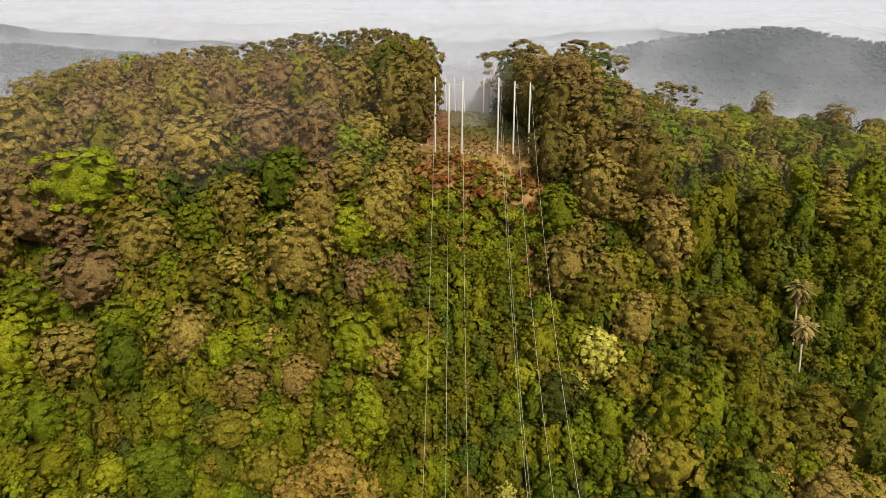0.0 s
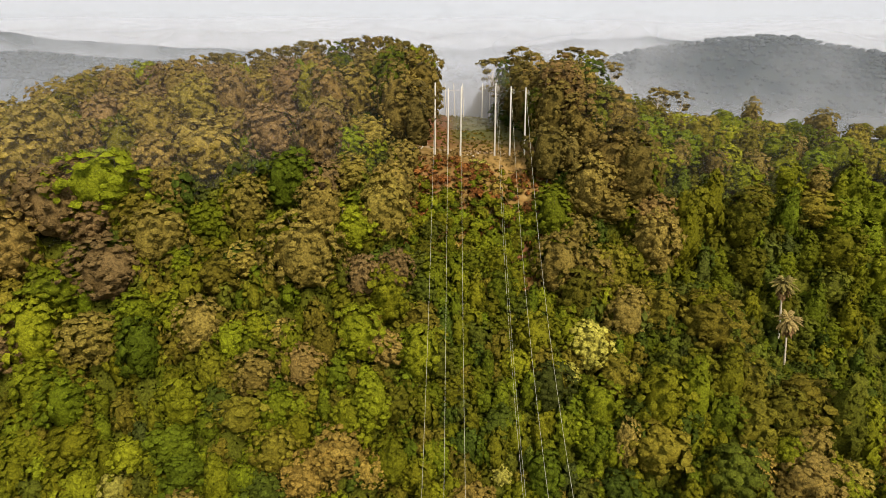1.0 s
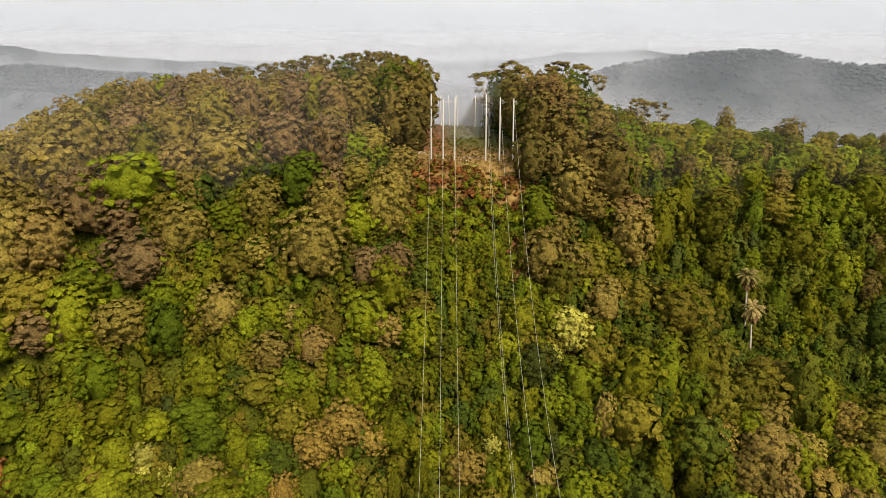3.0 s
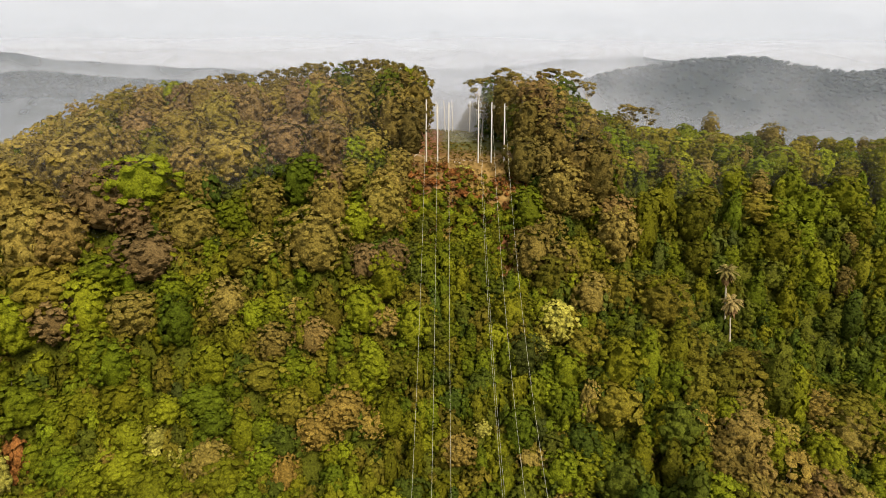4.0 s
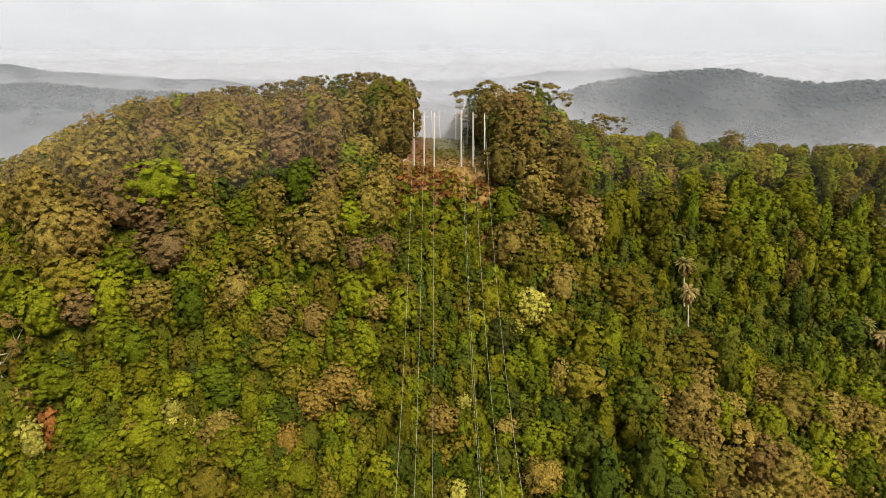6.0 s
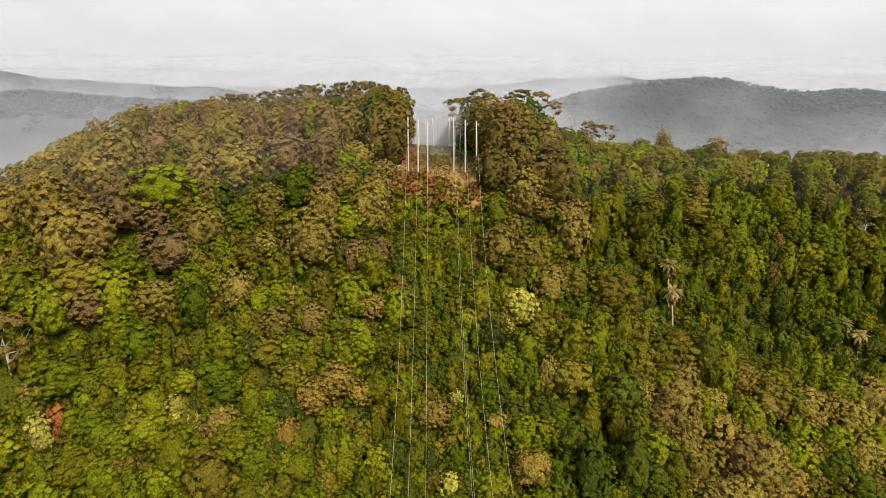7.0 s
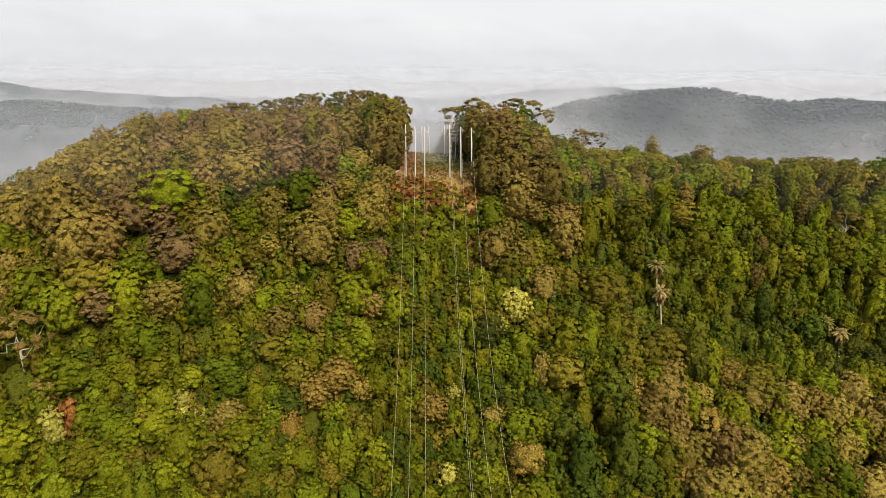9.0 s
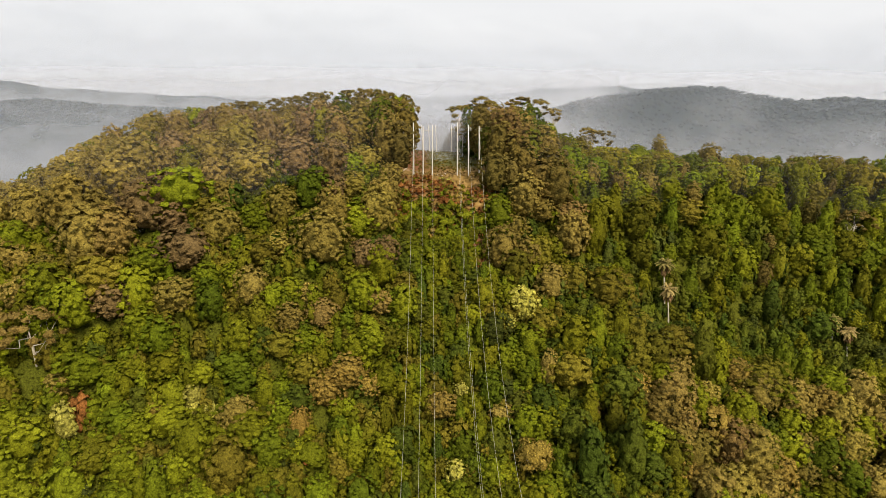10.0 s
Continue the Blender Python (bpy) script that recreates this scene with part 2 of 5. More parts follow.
def ground_material():
    """Leaf litter and low growth; in the cleared strip dry grass, rust bracken and a bare track; far off, woods colour
    with haze blue painted in.
    """
    m, n, l, out = nodes_of("forest_floor")
    geo = n.new("ShaderNodeNewGeometry")
    sep = n.new("ShaderNodeSeparateXYZ")
    l.new(geo.outputs["Position"], sep.inputs[0])

    def noise_of(scale, detail, stops):
        ns = n.new("ShaderNodeTexNoise")
        ns.inputs["Scale"].default_value, ns.inputs["Detail"].default_value = scale, detail
        l.new(geo.outputs["Position"], ns.inputs["Vector"])
        r = ramp(n, stops)
        l.new(ns.outputs["Fac"], r.inputs["Fac"])
        return ns.outputs["Fac"], r.outputs["Color"]

    def span(src, a, b, c, d):
        """1 between b and c, falling to 0 at a and d"""
        up = n.new("ShaderNodeMapRange")
        up.inputs["From Min"].default_value, up.inputs["From Max"].default_value = a, b
        dn = n.new("ShaderNodeMapRange")
        dn.inputs["From Min"].default_value, dn.inputs["From Max"].default_value = c, d
        dn.inputs["To Min"].default_value, dn.inputs["To Max"].default_value = 1.0, 0.0
        l.new(src, up.inputs["Value"])
        l.new(src, dn.inputs["Value"])
        return times(up.outputs["Result"], dn.outputs["Result"])

    def times(a, b):
        mu = n.new("ShaderNodeMath")
        mu.operation = "MULTIPLY"
        l.new(a, mu.inputs[0])
        l.new(b, mu.inputs[1])
        return mu.outputs[0]

    def blend(f, a, b):
        mi = n.new("ShaderNodeMix")
        mi.data_type = "RGBA"
        l.new(f, mi.inputs[0])
        l.new(a, mi.inputs[6])
        l.new(b, mi.inputs[7])
        return mi.outputs[2]

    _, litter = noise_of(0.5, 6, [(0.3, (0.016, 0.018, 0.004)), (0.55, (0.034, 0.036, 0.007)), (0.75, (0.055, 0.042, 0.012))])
    grain, grass = noise_of(0.35, 8, [(0.3, (0.13, 0.085, 0.025)), (0.5, (0.23, 0.145, 0.045)), (0.7, (0.31, 0.205, 0.075))])
    _, red = noise_of(0.6, 7, [(0.3, (0.1, 0.045, 0.02)), (0.6, (0.2, 0.09, 0.04)), (0.8, (0.26, 0.15, 0.07))])
    _, far_green = noise_of(0.2, 7, [(0.3, (0.06, 0.07, 0.02)), (0.5, (0.10, 0.10, 0.03)), (0.7, (0.14, 0.115, 0.04))])
    patch, _ = noise_of(0.07, 4, [(0, (0, 0, 0)), (1, (1, 1, 1))])
    pr = n.new("ShaderNodeMapRange")
    pr.inputs["From Min"].default_value, pr.inputs["From Max"].default_value = 0.46, 0.56
    l.new(patch, pr.inputs["Value"])
    strip = times(span(sep.outputs["X"], -13, -8, 33, 37), span(sep.outputs["Y"], 128, 140, 345, 360))
    col = blend(pr.outputs["Result"], grass, red)
    flat = span(sep.outputs["Y"], 183, 188, 205, 225)
    col = blend(flat, col, grass)
    col = blend(span(sep.outputs["Y"], 212, 235, 400, 500), col, far_green)
    col = blend(times(span(sep.outputs["X"], -14, -12, 0, 6), span(sep.outputs["Y"], 204, 214, 300, 320)), col, red)
    bend = n.new("ShaderNodeMath")                               # a worn track crosses behind the poles
    bend.operation = "MULTIPLY_ADD"
    bend.inputs[1].default_value = 0.28
    l.new(sep.outputs["X"], bend.inputs[0])
    l.new(sep.outputs["Y"], bend.inputs[2])
    _, dirt = noise_of(0.9, 6, [(0.3, (0.2, 0.13, 0.07)), (0.7, (0.36, 0.26, 0.16))])
    col = blend(times(span(bend.outputs[0], 202.5, 203.8, 206.2, 207.6), span(sep.outputs["X"], -9, -6, 20, 24)), col, dirt)
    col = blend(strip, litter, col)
    # beyond the valley the ground takes the same haze-blued woods colour
    _, far_wood_hazed = noise_of(0.05, 4, [(0.3, (0.014, 0.022, 0.021)), (0.7, (0.032, 0.042, 0.035))])
    col = blend(span(sep.outputs["Y"], 425, 450, 8000, 9000), col, far_wood_hazed)
    p = n.new("ShaderNodeBsdfPrincipled")
    p.inputs["Roughness"].default_value = 0.95
    p.inputs["Specular IOR Level"].default_value = 0.1
    l.new(col, p.inputs["Base Color"])
    b = n.new("ShaderNodeBump")
    b.inputs["Strength"].default_value, b.inputs["Distance"].default_value = 0.8, 0.6
    l.new(grain, b.inputs["Height"])
    l.new(b.outputs["Normal"], p.inputs["Normal"])
    l.new(p.outputs[0], out.inputs["Surface"])
    return m


GROUND = ground_material()

# ---- land ----
GX = [-220, -150, -90, -40, 10, 50, 80, 115, 170, 240]
GY = [70, 100, 130, 160, 190, 250, 320, 420]
GZ = [
    [-100, -102, -106, -110, -112, -114, -118, -125, -130, -132],
    [-66, -62, -73, -82, -92, -93, -97, -108, -116, -118],
    [-45, -27, -33, -40, -50, -64, -66, -79, -84, -88],
    [-42, -8, -6, -9, -22, -36, -47, -65, -85, -90],
    [-45, 0, 11, 9, 1, -5, -13, -20, -37, -42],
    [-60, 0, 13, 13, -1, 3, 0, -5, -6, -8],
    [-80, -14, 7, 11, -7, 8, 5, -6, -14, -18],
    [-95, -85, -60, -45, -45, -45, -50, -60, -75, -85],
]


def curve_rows(knots, values, q):
    """Smooth (monotone-like cubic) interpolation along the first axis of values."""
    k, v, q = np.array(knots, float), np.array(values, float), np.clip(np.asarray(q, float), knots[0], knots[-1])
    m = np.gradient(v, k, axis=0)
    i = np.clip(np.searchsorted(k, q) - 1, 0, len(k) - 2)
    h = (k[i + 1] - k[i])
    t = (q - k[i]) / h
    sh = (-1,) + (1,) * (v.ndim - 1)
    t, h = t.reshape(sh), h.reshape(sh)
    return v[i] * (2 * t**3 - 3 * t**2 + 1) + m[i] * h * (t**3 - 2 * t**2 + t) + v[i + 1] * (3 * t**2 - 2 * t**3) + m[i + 1] * h * (t**3 - t**2)


FX = np.linspace(GX[0], GX[-1], 185)
FY = np.linspace(GY[0], GY[-1], 141)
FZ = curve_rows(GX, curve_rows(GY, GZ, FY).T, FX).T


def bump_of(q, centre, wide):
    return np.exp(-(((q - centre) / wide) ** 2))


def rough(x, y, size):
    """Rolling relief, about -1 to 1."""
    a, b = x / size, y / size
    return (np.sin(a * 1.7 + 1.3 * np.sin(b * 0.9 + 1)) + np.sin(b * 1.9 + 1.1 * np.sin(a * 1.3)) + 0.6 * np.sin(a * 3.7 + b * 2.9) + 0.4 * np.sin(a * 7.1 - b * 5.3)) / 3


HILL_X = (-60, 20, 100, 132, 183, 215, 240, 265, 291, 315, 347, 380, 426, 480, 600, 800, 1000)
HILL_Z = (0, 50, 84, 92, 100, 106, 112, 118, 120, 118, 114, 110, 111, 116, 124, 100, 0)


def far_land(x, y):
    z = -85 + 12 * rough(x, y, 160)
    z = z + np.clip((-y - 60) / 200, 0, 1) * 90                                          # the side behind the camera
    back = np.interp(x, HILL_X, HILL_Z) + 3 * rough(x, y, 45)                             # wooded hill beyond the valley
    z = z + back * bump_of(y, 560 + 0.1 * x, 130)
    z = z + (110 + 10 * rough(x, y, 150)) * bump_of(y, 760, 130) * bump_of(x, -650, 580)  # low hills on the other side
    z = z + (136 + 8 * rough(x, y, 260)) * bump_of(y, 1350, 260) * bump_of(x, -1300, 1300)
    z = z + (124 + 7 * rough(x, y, 300)) * bump_of(y, 2300, 420) * bump_of(x, 700, 900)
    z = z + (158 + 8 * rough(x, y, 700)) * np.clip((y - 2300) / 1900, 0, 1) ** 1.5
    return z


def ground_z(x, y):
    x, y = np.asarray(x, float), np.asarray(y, float)
    cx, cy = np.clip(x, GX[0], GX[-1]), np.clip(y, GY[0], GY[-1])
    i = np.clip(((cx - FX[0]) / (FX[1] - FX[0])).astype(int), 0, len(FX) - 2)
    j = np.clip(((cy - FY[0]) / (FY[1] - FY[0])).astype(int), 0, len(FY) - 2)
    u, v = (cx - FX[i]) / (FX[1] - FX[0]), (cy - FY[j]) / (FY[1] - FY[0])
    near = FZ[j, i] * (1 - u) * (1 - v) + FZ[j, i + 1] * u * (1 - v) + FZ[j + 1, i] * (1 - u) * v + FZ[j + 1, i + 1] * u * v
    near = near + 0.8 * rough(x, y, 9)
    wide = np.clip(1 - (np.abs(x - 12.5) - 19.5) / 7, 0, 1) * np.clip((y - 184) / 8, 0, 1) * np.clip((330 - y) / 20, 0, 1)
    wide = wide * wide * (3 - 2 * wide)                                                  # the level shelf of the cleared strip
    shelf = 1.1 - 0.01 * (y - 194) + 0.25 * rough(x, y, 9) + 1.6 * np.clip((2 - x) / 10, 0, 1) * np.clip((y - 202) / 20, 0, 1)
    near = near * (1 - wide) + shelf * wide
    out = np.hypot(x - cx, y - cy)
    w = np.clip(out / 170, 0, 1)
    w = w * w * (3 - 2 * w)
    return near * (1 - w) + far_land(x, y) * w


def mesh_of(name, verts, tris, mats, tint=None, mat_of=None, smooth=False, normals=None):
    """A mesh from arrays of points and triangles."""
    verts, tris = np.asarray(verts, np.float32), np.asarray(tris, np.int32)
    me = bpy.data.meshes.new(name)
    me.vertices.add(len(verts))
    me.vertices.foreach_set("co", verts.ravel())
    me.loops.add(tris.size)
    me.loops.foreach_set("vertex_index", tris.ravel())
    me.polygons.add(len(tris))
    me.polygons.foreach_set("loop_start", np.arange(0, tris.size, 3, dtype=np.int32))
    for m in mats:
        me.materials.append(m)
    if mat_of is not None:
        me.polygons.foreach_set("material_index", np.asarray(mat_of, np.int32))
    me.polygons.foreach_set("use_smooth", np.full(len(tris), smooth))
    if tint is not None:
        me.attributes.new("tint", "FLOAT", "POINT").data.foreach_set("value", np.asarray(tint, np.float32))
    me.update(calc_edges=True)
    if normals is not None:                                   # foliage is shaded by the roundness of its clump
        me.attributes.new("custom_normal", "FLOAT_VECTOR", "POINT").data.foreach_set("vector", np.asarray(normals, np.float32).ravel())
    return me


def stretched(a, b, lo, hi, fine, grow):
    """Grid lines, fine between a and b, widening out to lo and hi."""
    line = list(np.arange(a, b + fine, fine))
    step, q = fine, line[-1]
    while q < hi:
        step *= grow
        q += step
        line.append(q)
    step, q = fine, line[0]
    while q > lo:
        step *= grow
        q -= step
        line.insert(0, q)
    return np.array(line)


def build_ground():
    gx, gy = stretched(-230, 250, -5200, 5200, 6.5, 1.08), stretched(60, 430, -1500, 4900, 5.5, 1.05)
    X, Y = np.meshgrid(gx, gy)
    Z = ground_z(X, Y)
    v = np.stack([X, Y, Z], -1).reshape(-1, 3)
    w = len(gx)
    a = (np.arange(len(gy) - 1)[:, None] * w + np.arange(w - 1)[None]).ravel()
    tris = np.concatenate([np.stack([a, a + 1, a + w + 1], 1), np.stack([a, a + w + 1, a + w], 1)])
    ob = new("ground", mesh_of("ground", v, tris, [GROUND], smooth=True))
    tagged(ob, "steep leaf-littered hillside with a cleared strip of dry grass", "ground", kind="structure")


build_ground()


# ---- trees ----
def part(name, me, parent, label=""):
    ob = new(name, me)
    ob.parent = parent
    return tagged(ob, label)


def unit(v):
    return v / np.maximum(np.linalg.norm(v, axis=-1, keepdims=True), 1e-6)


_p = (1 + 5**0.5) / 2
ICO_V = unit(np.array([(-1, _p, 0), (1, _p, 0), (-1, -_p, 0), (1, -_p, 0), (0, -1, _p), (0, 1, _p), (0, -1, -_p), (0, 1, -_p), (_p, 0, -1), (_p, 0, 1), (-_p, 0, -1), (-_p, 0, 1)], float))
ICO_T = np.array([(0, 11, 5), (0, 5, 1), (0, 1, 7), (0, 7, 10), (0, 10, 11), (1, 5, 9), (5, 11, 4), (11, 10, 2), (10, 7, 6), (7, 1, 8), (3, 9, 4), (3, 4, 2), (3, 2, 6), (3, 6, 8), (3, 8, 9), (4, 9, 5), (2, 4, 11), (6, 2, 10), (8, 6, 7), (9, 8, 1)])


def tube(points, radii, sides=6):
    """A tapered round limb along points."""
    pts, radii = np.array(points, float), np.array(radii, float)
    along = unit(np.gradient(pts, axis=0))
    ref = np.where(np.abs(along[:, 2:3]) > 0.9, np.array([[1.0, 0, 0]]), np.array([[0, 0, 1.0]]))
    u = unit(np.cross(along, ref))
    w = np.cross(along, u)
    ang = np.arange(sides) * 2 * math.pi / sides
    ring = pts[:, None] + radii[:, None, None] * (np.cos(ang)[None, :, None] * u[:, None] + np.sin(ang)[None, :, None] * w[:, None])
    v = ring.reshape(-1, 3)
    t = []
    for i in range(len(pts) - 1):
        for k in range(sides):
            a, b = i * sides + k, i * sides + (k + 1) % sides
            t += [(a, b, b + sides), (a, b + sides, a + sides)]
    e = (len(pts) - 1) * sides
    t += [(e, e + k, e + k + 1) for k in range(1, sides - 1)]
    return v, np.array(t)


def join(pieces):
    vs, ts, n = [], [], 0
    for v, t in pieces:
        vs.append(v)
        ts.append(np.asarray(t) + n)
        n += len(v)
    return np.concatenate(vs), np.concatenate(ts)


def finer(v, t):
    """A ball with each triangle cut in four."""
    pts, seen, out = [tuple(p) for p in v], {}, []

    def mid(a, b):
        key = (min(a, b), max(a, b))
        if key not in seen:
            seen[key] = len(pts)
            pts.append(tuple(unit((np.array(pts[a]) + np.array(pts[b]))[None])[0]))
        return seen[key]
    for a, b, c in t:
        ab, bc, ca = mid(a, b), mid(b, c), mid(c, a)
        out += [(a, ab, ca), (b, bc, ab), (c, ca, bc), (ab, bc, ca)]
    return np.array(pts), np.array(out)


BALL_V, BALL_T = finer(ICO_V, ICO_T)
_z = np.abs(BALL_V[:, 2:3])
MASS_V = np.concatenate([BALL_V[:, :2] * np.sqrt(np.maximum(1 - _z**2.7, 0)) / np.sqrt(np.maximum(1 - _z**2, 0.02)), BALL_V[:, 2:3]], 1)   # a full-shouldered crown
CAP_T = np.array([(0, 1 + k, 1 + (k + 1) % 6) for k in range(6)])


def sprays(rng, lobes, count, size, up=0.25, droop=0.0, core=0.95, long=1.5, whole=0.8):
    """Foliage: each lobe an uneven cap of leaves turned outwards, with small leaf sprays standing out of it. Gives points, triangles, normals."""
    vs, ts, ns, n = [], [], [], 0
    middle = np.mean([l[0] for l in lobes], axis=0)
    spread_of = np.maximum(np.std([l[0] for l in lobes], axis=0), 0.5) * np.array([1, 1, 1.15])
    for c, r, flat in lobes:
        c = np.array(c, float)
        away = c - middle
        out = (1.0 if whole else 0.0) * unit((away / spread_of)[None])                        # the clump's side of the whole crown
        local = 1.0 if not whole else 2.15 - whole
        shape = np.array([1, 1, abs(flat)])
        if flat < 0:                                          # inner mass only
            vs.append(c + MASS_V * rng.uniform(0.8, 1.12, (len(MASS_V), 1)) * r * shape)
            ns.append(unit(unit(BALL_V / shape) * np.array([1, 1, 0.9])))
            ts.append(BALL_T + n)
            n += len(MASS_V)
            continue
        axis = unit(unit(away + 1e-3) + np.array([0, 0, 0.55]) if whole else np.array([0, 0, 1.0]) + rng.normal(size=3) * 0.3)
        u = unit(np.cross(axis, np.array([0.31, 0.74, 0.6])))
        w = np.cross(axis, u)
        a1, p1 = rng.uniform(0, 6.28) + np.arange(6) * 1.0472 + rng.normal(size=6) * 0.2, rng.uniform(1.05, 1.75, 6)
        d = np.concatenate([axis[None], np.outer(np.cos(p1), axis) + np.sin(p1)[:, None] * (np.outer(np.cos(a1), u) + np.outer(np.sin(a1), w))])
        vs.append(c + d * shape * r * core * rng.uniform(0.75, 1.25, (7, 1)))
        ns.append(unit(local * unit(d / shape) + out + rng.normal(size=(7, 3)) * 0.42))
        ts.append(CAP_T + n)
        n += 7
        k = max(5, int(count * r * r))
        d = unit(rng.normal(size=(k, 3)) + axis * 0.9 + np.array([0, 0, up]))
        pos = c + d * shape * r * rng.uniform(0.8, 1.15, (k, 1))
        nrm = unit(d + rng.normal(size=(k, 3)) * 0.7)
        a = unit(np.cross(nrm, rng.normal(size=(k, 3))))
        if droop:
            a = unit(a * (1 - droop) + np.array([0, 0, -1.0]) * droop)
        b = unit(np.cross(nrm, a))
        s = size * rng.uniform(0.55, 1.5, (k, 1))
        vs.append(np.stack([pos + a * s * long * 0.6, pos - a * s * 0.5 + b * s * 0.5, pos - a * s * 0.5 - b * s * 0.5], 1).reshape(-1, 3))
        soft = unit(local * unit(d / shape) + 0.7 * nrm + out)
        ns.append(np.repeat(soft, 3, axis=0))
        ts.append(np.arange(3 * k).reshape(-1, 3) + n)
        n += 3 * k
    return np.concatenate(vs), np.concatenate(ts), np.concatenate(ns)


def crooked(rng, a, b, sag, bend):
    """Points of a limb from a to b with a few kinks."""
    out = []
    ln = np.linalg.norm(b - a)
    for f in (0, 0.3, 0.55, 0.8, 1):
        out.append(a * (1 - f) + b * f + np.array([0, 0, -sag * ln * 4 * f * (1 - f)]) + rng.normal(size=3) * bend * ln * (0 < f < 1))
    return out


def limbs_to(rng, base, targets, height, r0, fork=0.45, sides=5, lean=0.0):
    """A trunk from base up, and limbs from it to the targets."""
    top = np.array([lean, lean * 0.5, height])
    stem = [np.array(base) * (1 - k) + top * k + np.array([*(rng.normal(size=2) * 0.18), 0]) * (0 < k < 1) for k in (0, 0.25, 0.5, 0.75, 1)]
    stem[0][2] -= 1.5
    pieces = [tube(stem, [r0 * 1.35, r0, r0 * 0.85, r0 * 0.65, r0 * 0.3], 6)]
    for q in targets:
        q = np.array(q, float)
        f = rng.uniform(fork, 0.9)
        a = np.array(base) * (1 - f) + top * f
        pieces.append(tube(crooked(rng, a, q, 0.1, 0.06), [r0 * 0.45, r0 * 0.36, r0 * 0.27, r0 * 0.17, r0 * 0.07], 4))
    return join(pieces)


def dome_lobes(rng, wide, tall, low, n, r, jag=0.25):
    """Lobes over a rounded, lopsided crown, low to tall, and the leafy mass within."""
    out = []
    sx, sy, skew = rng.uniform(0.85, 1.12), rng.uniform(0.85, 1.12), rng.normal(size=2) * 0.07
    ph = rng.uniform(0, 6.28)
    mid, half, reach = (tall + low) / 2, (tall - low) / 2, wide / 2 - r * 0.5
    for k in range(n):
        f = (k + 0.5) / n
        z = 1 - 1.72 * f
        a = k * 2.39996 + rng.uniform(-0.45, 0.45)
        swell = 1 + 0.6 * jag * math.sin(2 * a + ph) * (1 - abs(z)) + rng.uniform(-jag, jag * 0.6)
        rad = math.sqrt(max(0.0, 1 - abs(z) ** 2.7)) * swell
        h = mid + z * (half - r * 0.5) * (1 + rng.uniform(-jag, jag) * 0.4)
        out.append(((math.cos(a) * rad * reach * sx + skew[0] * h, math.sin(a) * rad * reach * sy + skew[1] * h, h), r * rng.uniform(0.55, 1.35), rng.uniform(0.62, 0.95)))
    out.append(((skew[0] * mid, skew[1] * mid, mid - 0.1 * half), reach * 0.8, -0.86 * half / (0.8 * reach)))
    return out


def broadleaf_shape(rng):
    wide, tall = rng.uniform(10.0, 13.5), rng.uniform(12, 15.5)
    lobes = dome_lobes(rng, wide, tall, tall * 0.02, 112, 1.1, jag=0.36)
    crown = sprays(rng, lobes, 8, 0.38, up=0.4)
    return limbs_to(rng, (0, 0, 0), [l[0] for l in lobes[4:44:13]], tall * 0.7, 0.24), crown


def column_shape(rng):
    """Narrow tree hung with curtains of vine."""
    tall = rng.uniform(13, 18)
    lobes = []
    for k in range(52):
        f = k / 51
        a = k * 2.4 + rng.uniform(-0.5, 0.5)
        rad = (1 - f) ** 0.55 * 3.9 * rng.uniform(0.6, 1.05)
        lobes.append(((math.cos(a) * rad, math.sin(a) * rad, 1.0 + f * (tall - 2.4)), rng.uniform(0.8, 1.25) * (1.15 - 0.35 * f), rng.uniform(1.2, 1.9)))
    lobes.append(((0, 0, tall * 0.4), 2.7, -0.38 * tall / 2.7))
    crown = sprays(rng, lobes, 12, 0.4, up=0.1, droop=0.6, long=2.0, whole=0.7)
    return limbs_to(rng, (0, 0, 0), [l[0] for l in lobes[1:3]], tall * 0.9, 0.2), crown


def wattle_shape(rng):
    """Feathery, billowing crown of many small upswept tufts."""
    wide, tall = rng.uniform(13, 17), rng.uniform(15, 19)
    lobes = [(c, r, f * (1.1 if f > 0 else 1.0)) for c, r, f in dome_lobes(rng, wide, tall, tall * 0.02, 210, 1.0, jag=0.3)]
    crown = sprays(rng, lobes, 8, 0.32, up=0.9, long=2.2, whole=0.9)
    return limbs_to(rng, (0, 0, 0), [l[0] for l in lobes[5:100:19]], tall * 0.75, 0.28), crown


def gum_shape(rng):
    """Tall, open, flat-topped clumps on bare spreading limbs."""
    tall, wide = rng.uniform(22, 27), rng.uniform(10, 14)
    lobes = []
    for k in range(17):
        a = k * 2.4 + rng.uniform(-0.6, 0.6)
        rad = wide / 2 * math.sqrt((k + 0.5) / 17) * rng.uniform(0.8, 1.1)
        z = tall - 1.5 - 0.55 * rad * rng.uniform(0.5, 1.5) - (rng.uniform(2, 7) if k % 3 == 0 else 0)
        lobes.append(((math.cos(a) * rad, math.sin(a) * rad, z), rng.uniform(1.3, 2.2), rng.uniform(0.38, 0.55)))
    crown = sprays(rng, lobes, 13, 0.5, up=0.6, whole=0.4)
    return limbs_to(rng, (0, 0, 0), [l[0] for l in lobes[::2]], tall * 0.72, 0.36, fork=0.5), crown


def bushy_gum_shape(rng):
    """Tall ridge tree with foliage down most of its height."""
    tall, wide = rng.uniform(21, 26), rng.uniform(11.5, 15)
    lobes = dome_lobes(rng, wide, tall, tall * 0.05, 125, 1.2)
    crown = sprays(rng, lobes, 6, 0.4, up=0.5)
    return limbs_to(rng, (0, 0, 0), [l[0] for l in lobes[4:60:19]], tall * 0.75, 0.32), crown


